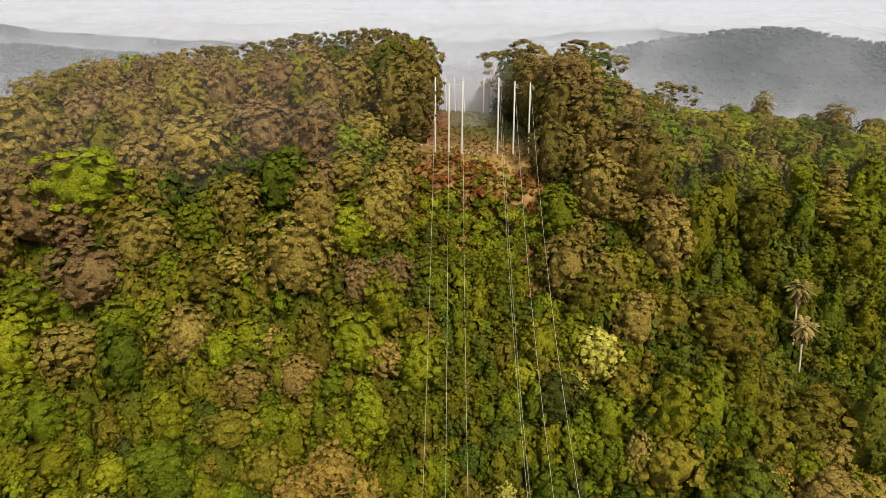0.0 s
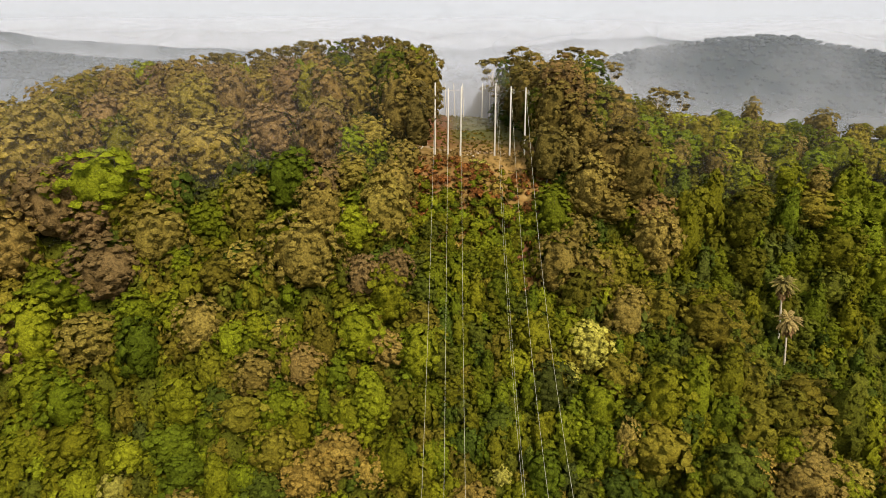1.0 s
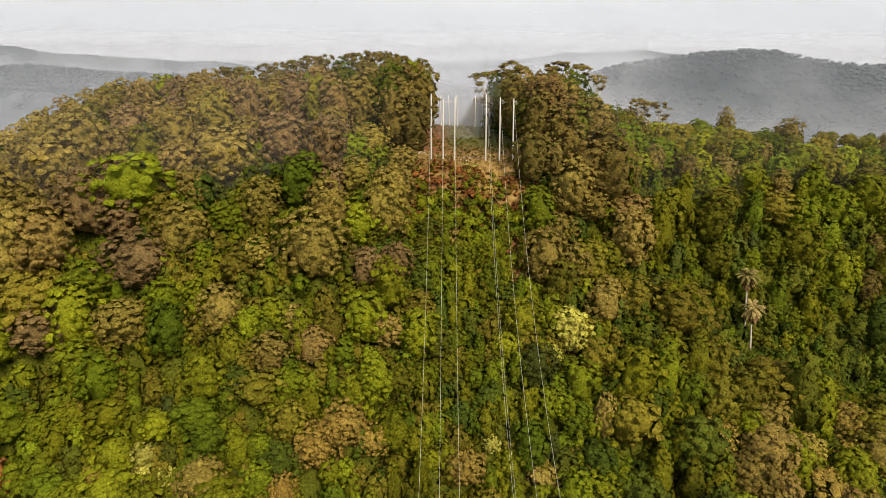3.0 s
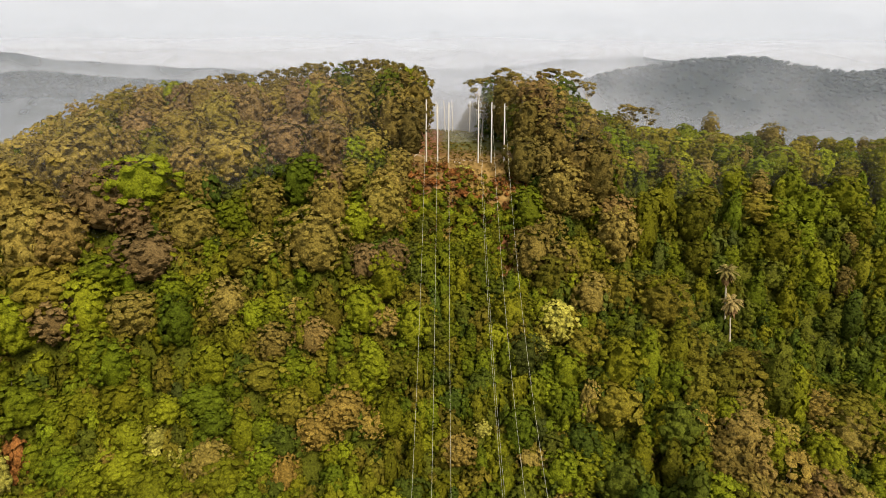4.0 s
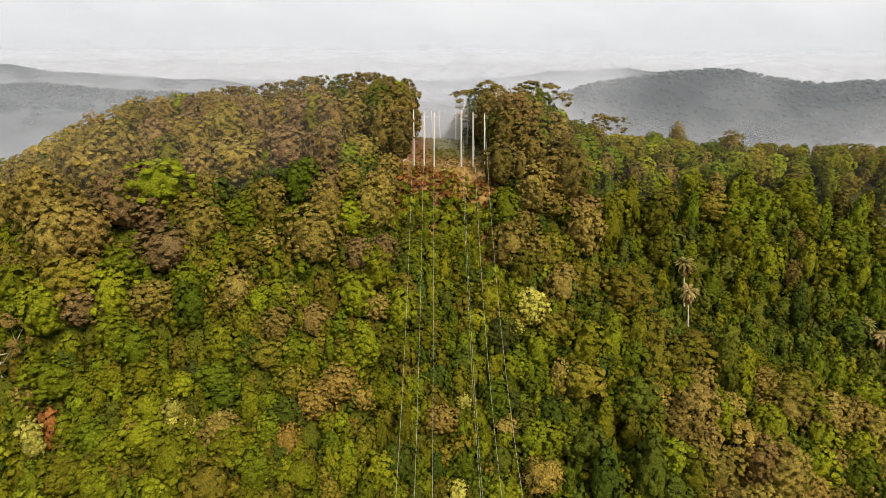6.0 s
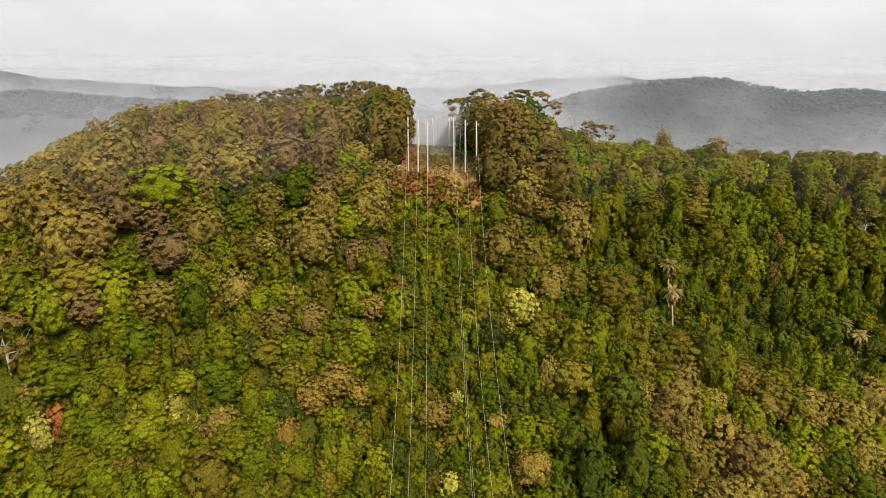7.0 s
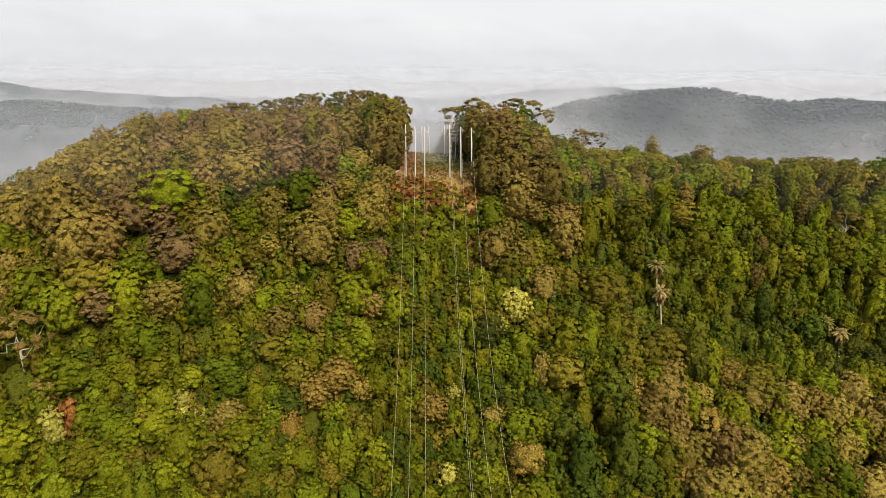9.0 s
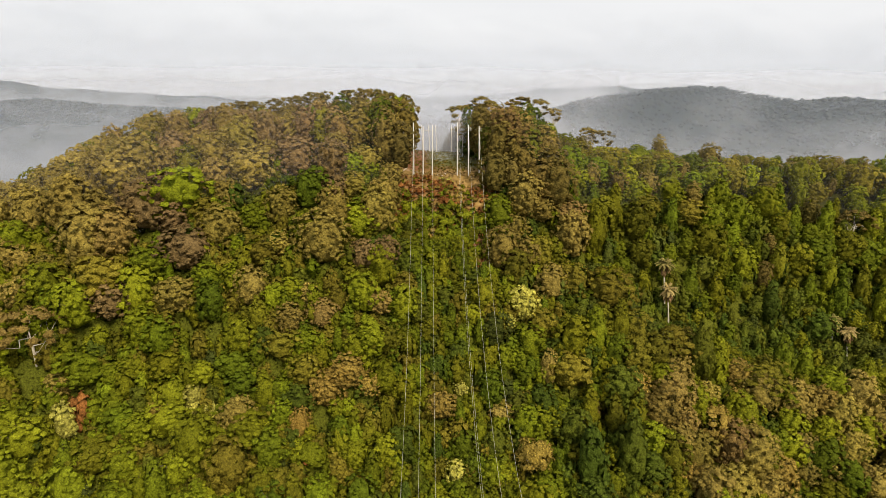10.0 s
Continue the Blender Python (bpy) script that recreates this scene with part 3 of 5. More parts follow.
def shrub_shape(rng):
    lobes = [((rng.uniform(-1.3, 1.3), rng.uniform(-1.3, 1.3), rng.uniform(0.5, 2.2)), rng.uniform(0.7, 1.2), rng.uniform(0.7, 1.0)) for _ in range(7)]
    crown = sprays(rng, lobes, 14, 0.38, up=0.5, whole=0.5)
    return limbs_to(rng, (0, 0, 0), [l[0] for l in lobes[:4]], 1.2, 0.07), crown


def sapling_shape(rng):
    """A young tree, leafy to the ground."""
    lobes = dome_lobes(rng, 5.0, 6.0, 0.0, 22, 1.0, jag=0.3)
    crown = sprays(rng, lobes, 8, 0.42, up=0.5, whole=0.7)
    return limbs_to(rng, (0, 0, 0), [lobes[3][0]], 3.8, 0.09), crown


def sparse_shape(rng):
    """Pale forked limbs standing in a thin crown."""
    wide, tall = rng.uniform(8, 10), rng.uniform(12, 14)
    lobes = [q for q in dome_lobes(rng, wide, tall, tall * 0.42, 30, 1.6) if q[2] > 0]
    crown = sprays(rng, lobes, 12, 0.38, up=0.6, core=0.8)
    return limbs_to(rng, (0, 0, 0), [l[0] for l in lobes[::5]], tall * 0.62, 0.26, fork=0.35), crown


def spreading_shape(rng):
    """A wide, layered gum crown on pale crooked limbs."""
    wide, tall = 17.0, 15.0
    lobes = []
    for k in range(34):
        a = k * 2.4 + rng.uniform(-0.5, 0.5)
        rad = wide / 2 * math.sqrt((k + 0.5) / 34)
        lobes.append(((math.cos(a) * rad, math.sin(a) * rad, tall - 1.2 - 0.09 * rad * rad * rng.uniform(0.6, 1.3)), rng.uniform(1.1, 1.7), 0.6))
    crown = sprays(rng, lobes, 14, 0.38, up=0.6, core=0.85)
    return limbs_to(rng, (0, 0, 0), [l[0] for l in lobes[::5]], tall * 0.6, 0.3, fork=0.4), crown


def grand_shape(rng):
    """One great rounded crown of many billows."""
    wide, tall = 20.0, 26.0
    lobes = dome_lobes(rng, wide, tall, tall * 0.18, 300, 1.1, jag=0.28)
    crown = sprays(rng, lobes, 10, 0.4, up=0.7, long=1.8, whole=0.9)
    return limbs_to(rng, (0, 0, 0), [l[0] for l in lobes[8:140:12]], tall * 0.75, 0.5), crown


def palm_parts(rng, tall):
    trunk = tube([(0, 0, -1.5), (0.1, 0, tall * 0.3), (-0.1, 0.1, tall * 0.7), (0, 0, tall)], [0.4, 0.34, 0.3, 0.26], 8)
    fronds, dead = [], []
    for k in range(64):
        a, rise = k * 2.39996, rng.uniform(-0.6, 1.2) if k < 46 else rng.uniform(-1.5, -0.9)
        out = np.array([math.cos(a), math.sin(a), 0])
        side = np.array([-math.sin(a), math.cos(a), 0])
        ln = rng.uniform(3.2, 4.7)
        pts = [np.array([0, 0, tall]) + out * ln * s * math.cos(rise) + np.array([0, 0, 1]) * (ln * s * math.sin(rise) - 1.7 * s * s) for s in (0, 0.45, 0.8, 1.05)]
        wd = (0.1, 0.85, 1.0, 0.12)
        v = np.concatenate([[p - side * w * 0.6 - np.array([0, 0, 0.18 * (w > 0.1)]), p, p + side * w * 0.6 - np.array([0, 0, 0.18 * (w > 0.1)])] for p, w in zip(pts, wd)])
        t = []
        for i in range(3):
            for j in (0, 1):
                q = i * 3 + j
                t += [(q, q + 1, q + 4), (q, q + 4, q + 3)]
        (fronds if k < 46 else dead).append((v, np.array(t)))
    return trunk, join(fronds), join(dead)


VARIANTS = {}


def variant_meshes(kind, shape, count, mats):
    """count shapes of a kind; each foliage material gets its own copy of every crown."""
    for k in range(count):
        rng = np.random.default_rng(abs(hash_of(kind)) + k)
        (tv, tt), (cv, ct, cn_) = shape(rng)
        bark = PALE_BARK if kind in ("gum_tree", "bare_limbed_tree", "spreading_gum_tree") else BARK
        for m in mats:
            VARIANTS.setdefault((kind, m.name), []).append((mesh_of("trunk", tv, tt, [bark], smooth=True), mesh_of("crown", cv, ct, [m], normals=cn_, smooth=True), (tv, tt, cv, ct, cn_)))


def hash_of(word):
    h = 7
    for c in word:
        h = (h * 31 + ord(c)) % 100003
    return h


TREES = [
    ("broadleaf_tree", broadleaf_shape, 6, [GREEN, LIME, DEEP, PALE, OLIVE_GREEN]),
    ("vine_covered_tree", column_shape, 5, [DEEP, GREEN, LIME]),
    ("wattle_tree", wattle_shape, 6, [OLIVE, LIME, TAN, PALE, SAGE, BROWN]),
    ("gum_tree", gum_shape, 4, [GUM]),
    ("ridge_tree", bushy_gum_shape, 5, [GUM, OLIVE, GREEN, DEEP]),
    ("shrub", shrub_shape, 5, [GREEN, LIME, RUST, TAN, PALE]),
    ("sapling", sapling_shape, 6, [GREEN, LIME, DEEP, OLIVE_GREEN, RUST]),
    ("bare_limbed_tree", sparse_shape, 3, [GREEN, TAN]),
    ("spreading_gum_tree", spreading_shape, 1, [OLIVE, GUM]),
    ("grand_tree", grand_shape, 1, [PALE_OLIVE]),
]
for kind, shape, count, mats in TREES:
    variant_meshes(kind, shape, count, mats)

LABELS = {
    ("broadleaf_tree", "leaf_green"): "green rounded broadleaf rainforest tree on the slope",
    ("broadleaf_tree", "leaf_yellow_green"): "bright yellow-green rounded broadleaf tree on the slope",
    ("broadleaf_tree", "leaf_deep_green"): "dark green rounded broadleaf tree in the gully",
    ("broadleaf_tree", "leaf_olive_green"): "olive-green rounded broadleaf tree on the slope",
    ("broadleaf_tree", "leaf_pale_yellow"): "small pale cream-yellow flowering tree among green trees",
    ("spreading_gum_tree", "leaf_grey_olive"): "wide dark grey-olive gum spreading above the gully",
    ("vine_covered_tree", "leaf_deep_green"): "narrow dark green tree draped in hanging vines",
    ("vine_covered_tree", "leaf_green"): "narrow mid-green tree draped in hanging vines",
    ("vine_covered_tree", "leaf_yellow_green"): "narrow yellow-green tree draped in hanging vines",
    ("wattle_tree", "leaf_sage"): "sage-olive feathery wattle tree on the slope",
    ("wattle_tree", "leaf_olive_brown"): "olive-brown feathery wattle tree on the hillside",
    ("wattle_tree", "leaf_dull_brown"): "dull brown feathery wattle tree on the hillside",
    ("wattle_tree", "leaf_yellow_green"): "yellow-green feathery wattle tree on the hillside",
    ("wattle_tree", "leaf_tan"): "tan-brown wattle tree with drying foliage",
    ("wattle_tree", "leaf_pale_yellow"): "pale cream-yellow flowering tree among green trees",
    ("gum_tree", "leaf_grey_olive"): "tall open-crowned gum tree with pale limbs",
    ("ridge_tree", "leaf_grey_olive"): "tall grey-olive gum tree on the ridge",
    ("ridge_tree", "leaf_olive_brown"): "tall olive-brown tree on the ridge",
    ("ridge_tree", "leaf_green"): "tall green tree beside the cleared strip",
    ("ridge_tree", "leaf_deep_green"): "tall dark green tree beside the cleared strip",
    ("shrub", "leaf_green"): "low green shrub in the cleared strip",
    ("shrub", "leaf_yellow_green"): "low yellow-green shrub in the cleared strip",
    ("shrub", "leaf_rust"): "rust-red dry bracken clump on the bank",
    ("shrub", "leaf_tan"): "straw-coloured dry shrub on the bank",
    ("shrub", "leaf_pale_yellow"): "low pale flowering shrub near the poles",
    ("sapling", "leaf_rust"): "young tree with rust-red dying leaves on the slope",
    ("sapling", "leaf_green"): "young green tree filling a gap in the forest",
    ("sapling", "leaf_yellow_green"): "young yellow-green tree filling a gap in the forest",
    ("sapling", "leaf_deep_green"): "young dark green tree in the shaded forest",
    ("sapling", "leaf_olive_green"): "young olive-green tree filling a gap in the forest",
    ("bare_limbed_tree", "leaf_green"): "thin green tree with forked pale limbs showing",
    ("bare_limbed_tree", "leaf_tan"): "thin tan-leaved tree with pale bare limbs",
    ("spreading_gum_tree", "leaf_olive_brown"): "wide brown-olive gum with crooked pale limbs",
    ("grand_tree", "leaf_pale_olive"): "great olive tree with a huge billowing crown",
}
PLACED = {}
JOINED = []
LIMIT = 295


# the crest: how far below the level of the eye the treetops lie, as slopes by bearing from the middle of the walk
CREST_U = (-0.75, -0.727, -0.680, -0.634, -0.588, -0.560, -0.495, -0.402, -0.310, -0.245, -0.161, -0.087, -0.034, 0.029, 0.043, 0.108, 0.182, 0.200, 0.228, 0.256, 0.34, 0.386, 0.469, 0.52, 0.552, 0.75)
CREST_S = (0.155, 0.132, 0.118, 0.096, 0.068, 0.055, 0.040, 0.035, 0.033, 0.022, 0.009, 0.009, 0.017, 0.060, 0.024, 0.022, 0.024, 0.046, 0.068, 0.077, 0.104, 0.097, 0.113, 0.104, 0.117, 0.117)


def crest_limit(x, y):
    """The height that no treetop at (x, y) passes, or the crest would stand too high."""
    far = y + 49.7
    return 41.2 - float(np.interp((x - 4.84) / far, CREST_U, CREST_S)) * far


def plant(kind, mat, x, y, size=1.0, z=None, stretch=1.0, turn=None, top=None, crest=False):
    """A tree or shrub rooted at (x, y); top: the height that its crown reaches; crest: held under the crest. Beyond the limit of a kind it joins the joined woods."""
    rng = random
    pick = VARIANTS[(kind, mat.name)]
    k = rng.randrange(len(pick))
    trunk, crown, raw = pick[k]
    z = float(ground_z(x, y)) if z is None else z
    tall = float(raw[2][:, 2].max()) * size
    if top is not None:
        stretch = max(0.55, (top - z) / tall)
    if crest:
        lid = crest_limit(x, y) - rng.uniform(0.0, 2.5)
        if 212 < y < 300 and (x < -8 or 30 < x < 70):           # trees that stand on the skyline reach it
            stretch = max(stretch, min(1.25, (lid - z) / tall))
        fit = min(1.0, max(0.3, (lid - z) / (tall * stretch)))
        size, stretch = size * fit ** 0.5, stretch * fit ** 0.5
    m = Matrix.LocRotScale((x, y, z), Euler((rng.uniform(-0.05, 0.05), rng.uniform(-0.05, 0.05), rng.uniform(0, 6.283) if turn is None else turn)), (size, size, size * stretch))
    if PLACED.get(kind, 0) >= LIMIT:
        JOINED.append((mat.name, raw, m))
        return None
    PLACED[kind] = PLACED.get(kind, 0) + 1
    tree = new(kind)
    tree.empty_display_size = 1.0
    tree.matrix_basis = m
    part("trunk", trunk, tree)
    part("crown", crown, tree)
    return tagged(tree, LABELS[(kind, mat.name)], "shrub" if kind == "shrub" else "tree", kind.replace("_", " ") + "s on the hillside")


# landmark trees, one by one: kind, foliage, place, size and the height of the crown's top
TREES_UPPER = [
    ("broadleaf_tree", LIME, -93.9, 151.2, 1.75, 11.4),
    ("broadleaf_tree", GREEN, -45.4, 158.6, 1.46, 10.6),
    ("wattle_tree", SAGE, -69.2, 166.9, 1.38, 18.2),
    ("wattle_tree", BROWN, -52.7, 172.8, 1.27, 21.0),
    ("wattle_tree", BROWN, -37.8, 172.5, 1.11, 21.2),
    ("wattle_tree", SAGE, -60.9, 194.9, 1.03, 29.5),
    ("broadleaf_tree", OLIVE_GREEN, -43.5, 190.9, 1.29, 32.6),
    ("wattle_tree", OLIVE, -30.5, 198.2, 1.22, 31.8),
    ("wattle_tree", SAGE, -115.3, 163.3, 1.27, 23.8),
    ("wattle_tree", SAGE, -117.8, 156.1, 1.38, 17.1),
    ("wattle_tree", SAGE, -134.7, 143.1, 1.38, 10.4),
    ("wattle_tree", OLIVE, -125.9, 154.1, 1.03, 16.3),
    ("wattle_tree", SAGE, -23.5, 183.4, 0.98, 16.8),
    ("wattle_tree", SAGE, -28.1, 167.1, 1.02, 7.2),
    ("wattle_tree", OLIVE, -85.5, 163.7, 0.92, 13.1),
    ("broadleaf_tree", OLIVE_GREEN, -96.3, 166.7, 0.92, 17.3),
]
TREES_MIDDLE = [
    ("wattle_tree", BROWN, -86.6, 135.9, 1.32, -9.0),
    ("wattle_tree", BROWN, -105.7, 147.0, 1.38, 7.5),
    ("wattle_tree", BROWN, -93.9, 146.8, 1.17, -0.0),
    ("wattle_tree", SAGE, -124.0, 132.6, 1.33, 0.9),
    ("wattle_tree", OLIVE, -115.6, 135.3, 1.31, -1.0),
    ("wattle_tree", SAGE, -77.5, 143.6, 1.12, -2.1),
    ("broadleaf_tree", GREEN, -65.4, 150.5, 0.92, -3.6),
    ("broadleaf_tree", OLIVE_GREEN, -60.6, 138.2, 1.05, -13.9),
    ("broadleaf_tree", LIME, -69.5, 139.7, 0.81, -13.8),
    ("broadleaf_tree", LIME, -25.3, 151.7, 1.15, -4.0),
    ("wattle_tree", SAGE, -53.3, 142.6, 0.86, -12.5),
    ("broadleaf_tree", LIME, -101.0, 131.3, 1.23, -16.3),
    ("broadleaf_tree", OLIVE_GREEN, -115.4, 124.6, 1.73, -17.1),
    ("wattle_tree", LIME, -118.7, 117.6, 1.14, -22.9),
    ("wattle_tree", BROWN, -109.4, 121.2, 1.18, -25.2),
    ("wattle_tree", SAGE, -87.3, 124.7, 1.07, -25.4),
    ("broadleaf_tree", GREEN, -74.5, 122.9, 1.02, -24.6),
    ("broadleaf_tree", GREEN, -14.4, 138.1, 0.92, -17.9),
    ("broadleaf_tree", OLIVE_GREEN, -5.9, 136.7, 1.04, -27.4),
    ("wattle_tree", OLIVE, -13.2, 131.5, 0.79, -32.5),
]
TREES_LOWER = [
    ("wattle_tree", LIME, -99.0, 109.4, 0.77, -48.5),
    ("broadleaf_tree", GREEN, -88.8, 110.7, 1.05, -47.7),
    ("broadleaf_tree", LIME, -113.7, 106.5, 1.32, -45.7),
    ("broadleaf_tree", GREEN, -65.4, 112.1, 1.11, -49.3),
    ("broadleaf_tree", GREEN, -61.6, 109.6, 1.01, -54.7),
    ("broadleaf_tree", LIME, -84.9, 98.9, 1.22, -61.8),
    ("broadleaf_tree", LIME, -105.5, 98.3, 0.80, -63.2),
    ("broadleaf_tree", LIME, -57.4, 98.8, 1.35, -65.3),
    ("broadleaf_tree", GREEN, -104.0, 90.1, 1.28, -68.9),
    ("broadleaf_tree", LIME, -34.8, 96.4, 1.23, -74.2),
    ("broadleaf_tree", OLIVE_GREEN, -50.0, 117.9, 1.14, -43.5),
    ("broadleaf_tree", PALE, -77.5, 105.8, 0.66, -58.6),
    ("broadleaf_tree", PALE, -77.8, 103.0, 0.59, -63.6),
    ("broadleaf_tree", PALE, -71.5, 103.2, 0.48, -64.7),
    ("wattle_tree", TAN, -89.2, 101.2, 0.47, -61.5),
    ("broadleaf_tree", PALE, -115.9, 94.5, 0.64, -59.0),
    ("wattle_tree", TAN, -41.1, 101.9, 0.53, -65.3),
]
TREES_LINE = [
    ("wattle_tree", TAN, -25.6, 114.5, 1.02, -51.0),
    ("wattle_tree", TAN, -33.0, 110.2, 1.00, -55.9),
    ("wattle_tree", TAN, -16.8, 114.0, 0.72, -58.1),
    ("vine_covered_tree", GREEN, 9.5, 126.6, 0.68, -45.5),
    ("broadleaf_tree", GREEN, -6.4, 124.2, 0.80, -45.4),
    ("broadleaf_tree", LIME, -1.1, 112.6, 0.63, -66.8),
    ("wattle_tree", TAN, 8.5, 111.7, 0.86, -64.7),
    ("broadleaf_tree", PALE, 15.9, 116.6, 0.59, -63.7),
    ("broadleaf_tree", LIME, 21.3, 113.7, 0.83, -67.0),
    ("wattle_tree", PALE, 42.6, 141.6, 0.93, -34.9),
    ("broadleaf_tree", PALE, 35.2, 136.4, 0.73, -44.8),
    ("broadleaf_tree", OLIVE_GREEN, 49.0, 136.6, 1.07, -42.7),
    ("broadleaf_tree", OLIVE_GREEN, 57.8, 123.4, 1.48, -55.2),
    ("wattle_tree", SAGE, 49.7, 123.0, 0.47, -53.8),
    ("vine_covered_tree", GREEN, 71.7, 126.9, 0.99, -54.9),
    ("wattle_tree", TAN, 83.5, 122.0, 0.99, -61.7),
    ("wattle_tree", LIME, 47.6, 110.1, 1.05, -69.9),
    ("wattle_tree", SAGE, 66.2, 115.6, 0.60, -71.4),
    ("wattle_tree", SAGE, 31.2, 111.5, 0.65, -69.7),
    ("wattle_tree", TAN, 42.8, 101.9, 0.87, -79.3),
]
TREES_GULLY = [
    ("broadleaf_tree", OLIVE_GREEN, 105.0, 139.1, 1.58, -51.5),
    ("wattle_tree", SAGE, 104.1, 131.1, 0.90, -58.3),
    ("broadleaf_tree", OLIVE_GREEN, 79.8, 152.5, 1.63, -30.3),
    ("vine_covered_tree", GREEN, 122.4, 180.5, 1.26, -21.0),
    ("vine_covered_tree", LIME, 141.9, 182.9, 1.13, -25.2),
    ("wattle_tree", SAGE, 46.2, 177.0, 1.14, 6.7),
    ("wattle_tree", OLIVE, 54.9, 177.4, 1.06, -4.4),
    ("wattle_tree", SAGE, 41.6, 169.3, 0.88, -11.6),
    ("wattle_tree", OLIVE, 68.9, 178.6, 1.13, -6.8),
    ("broadleaf_tree", LIME, 85.4, 204.6, 1.44, 9.5),
    ("broadleaf_tree", LIME, 111.7, 225.4, 1.22, 8.3),
    ("broadleaf_tree", GREEN, 123.6, 215.6, 1.29, 6.8),
    ("broadleaf_tree", OLIVE_GREEN, 106.7, 188.5, 1.26, -6.4),
    ("broadleaf_tree", OLIVE_GREEN, 126.9, 190.4, 1.26, -9.1),
    ("broadleaf_tree", OLIVE_GREEN, 180.1, 215.1, 1.24, -3.6),
    ("broadleaf_tree", GREEN, 156.4, 202.2, 1.24, -8.9),
    ("wattle_tree", SAGE, 203.2, 237.1, 1.01, 3.3),
]
TREES_RIDGE = [
    ("gum_tree", GUM, 112, 281, 0.82, None),
    ("gum_tree", GUM, 100, 277, 0.8, None),
    ("gum_tree", GUM, 104, 284, 0.8, None),
    ("ridge_tree", GUM, 143, 275, 0.72, None),
    ("ridge_tree", GUM, 165, 255, 0.75, None),
    ("gum_tree", GUM, 25, 314, 1.3, None),
    ("ridge_tree", GUM, 15.5, 331, 0.5, None),
    ("ridge_tree", GUM, 20, 327, 0.68, None),
    ("ridge_tree", GUM, 25.5, 324, 0.85, None),
    ("ridge_tree", GUM, 30, 320, 0.95, None),
    ("gum_tree", GUM, 32, 318, 1.28, None),
    ("gum_tree", GUM, 62, 300, 1.16, None),
    ("gum_tree", GUM, 75, 309, 1.15, None),
    ("gum_tree", GUM, 42, 300, 1.1, None),
    ("gum_tree", GUM, 38, 312, 1.3, None),
    ("gum_tree", GUM, 84, 300, 1.0, None),
    ("ridge_tree", GUM, -14, 240, 1.12, None),
    ("ridge_tree", GREEN, -14.5, 256, 1.2, None),
    ("ridge_tree", GREEN, -15, 272, 1.15, None),
    ("ridge_tree", GUM, -24, 264, 1.12, None),
]
TREES_SINGLE = [
    ("grand_tree", PALE_OLIVE, -35.3, 142, 1.0, None),
    ("spreading_gum_tree", OLIVE, -131.4, 108, 1.55, None),
    ("bare_limbed_tree", TAN, -30, 112, 1.1, None),
    ("sapling", RUST, -111, 97, 1.1, -56.5),
    ("sapling", RUST, -114.5, 98, 1.0, -59.5),
    ("sapling", RUST, -60, 158, 1.2, -5.0),
    ("shrub", RUST, -57, 163, 2.2, None),
    ("shrub", RUST, -38, 97, 2.2, None),
    ("bare_limbed_tree", GREEN, 78, 156, 1.3, None),
    ("bare_limbed_tree", TAN, 111, 112, 1.5, None),
    ("wattle_tree", SAGE, 136.4, 125, 1.0, None),
    ("wattle_tree", TAN, 131, 133, 0.85, None),
    ("wattle_tree", TAN, 126, 127, 0.65, None),
    ("wattle_tree", LIME, 168, 131, 0.95, None),
    ("wattle_tree", TAN, 160, 127, 0.8, None),
    ("bare_limbed_tree", TAN, 39.4, 98.5, 1.45, None),
    ("wattle_tree", LIME, 176.8, 152, 0.85, None),
    ("spreading_gum_tree", GUM, 214, 197, 1.2, None),
    ("wattle_tree", TAN, 85.6, 124, 0.6, None),
    ("broadleaf_tree", PALE, 13.8, 97, 0.75, None),
]
KEEP = [(110.5, 161, 7.5), (109, 151, 7.0), (107.5, 142, 5.0), (195, 168, 6), (199.5, 163, 6), (200.5, 182, 6), (180.5, 190, 6)]          # open hollow round the two palms
CROWN = {"broadleaf_tree": 11.0, "wattle_tree": 14.0, "vine_covered_tree": 8.0, "grand_tree": 20.0, "spreading_gum_tree": 15.0, "bare_limbed_tree": 9.0, "shrub": 3.0, "sapling": 5.0}
random.seed(4)
for kind, mat, x, y, size, top in TREES_UPPER + TREES_MIDDLE + TREES_LOWER + TREES_LINE + TREES_GULLY + TREES_SINGLE + TREES_RIDGE:
    plant(kind, mat, x, y, size, z=-31 if kind == "grand_tree" else None, top=top, crest=x < 0 and y > 230)
    reach = CROWN.get(kind, 9.0) * size if y < 230 else 4.0
    KEEP.append((x, y - 0.2 * reach * (y < 190), reach))


# flat-topped gums along the skyline of the ridge
for k in range(19):
    x, y = -112 + 5.6 * k + random.uniform(-1.5, 1.5), random.uniform(254, 280)
    plant("gum_tree", GUM, x, y, random.uniform(0.7, 0.95), top=crest_limit(x, y) + random.uniform(0.2, 2.2))


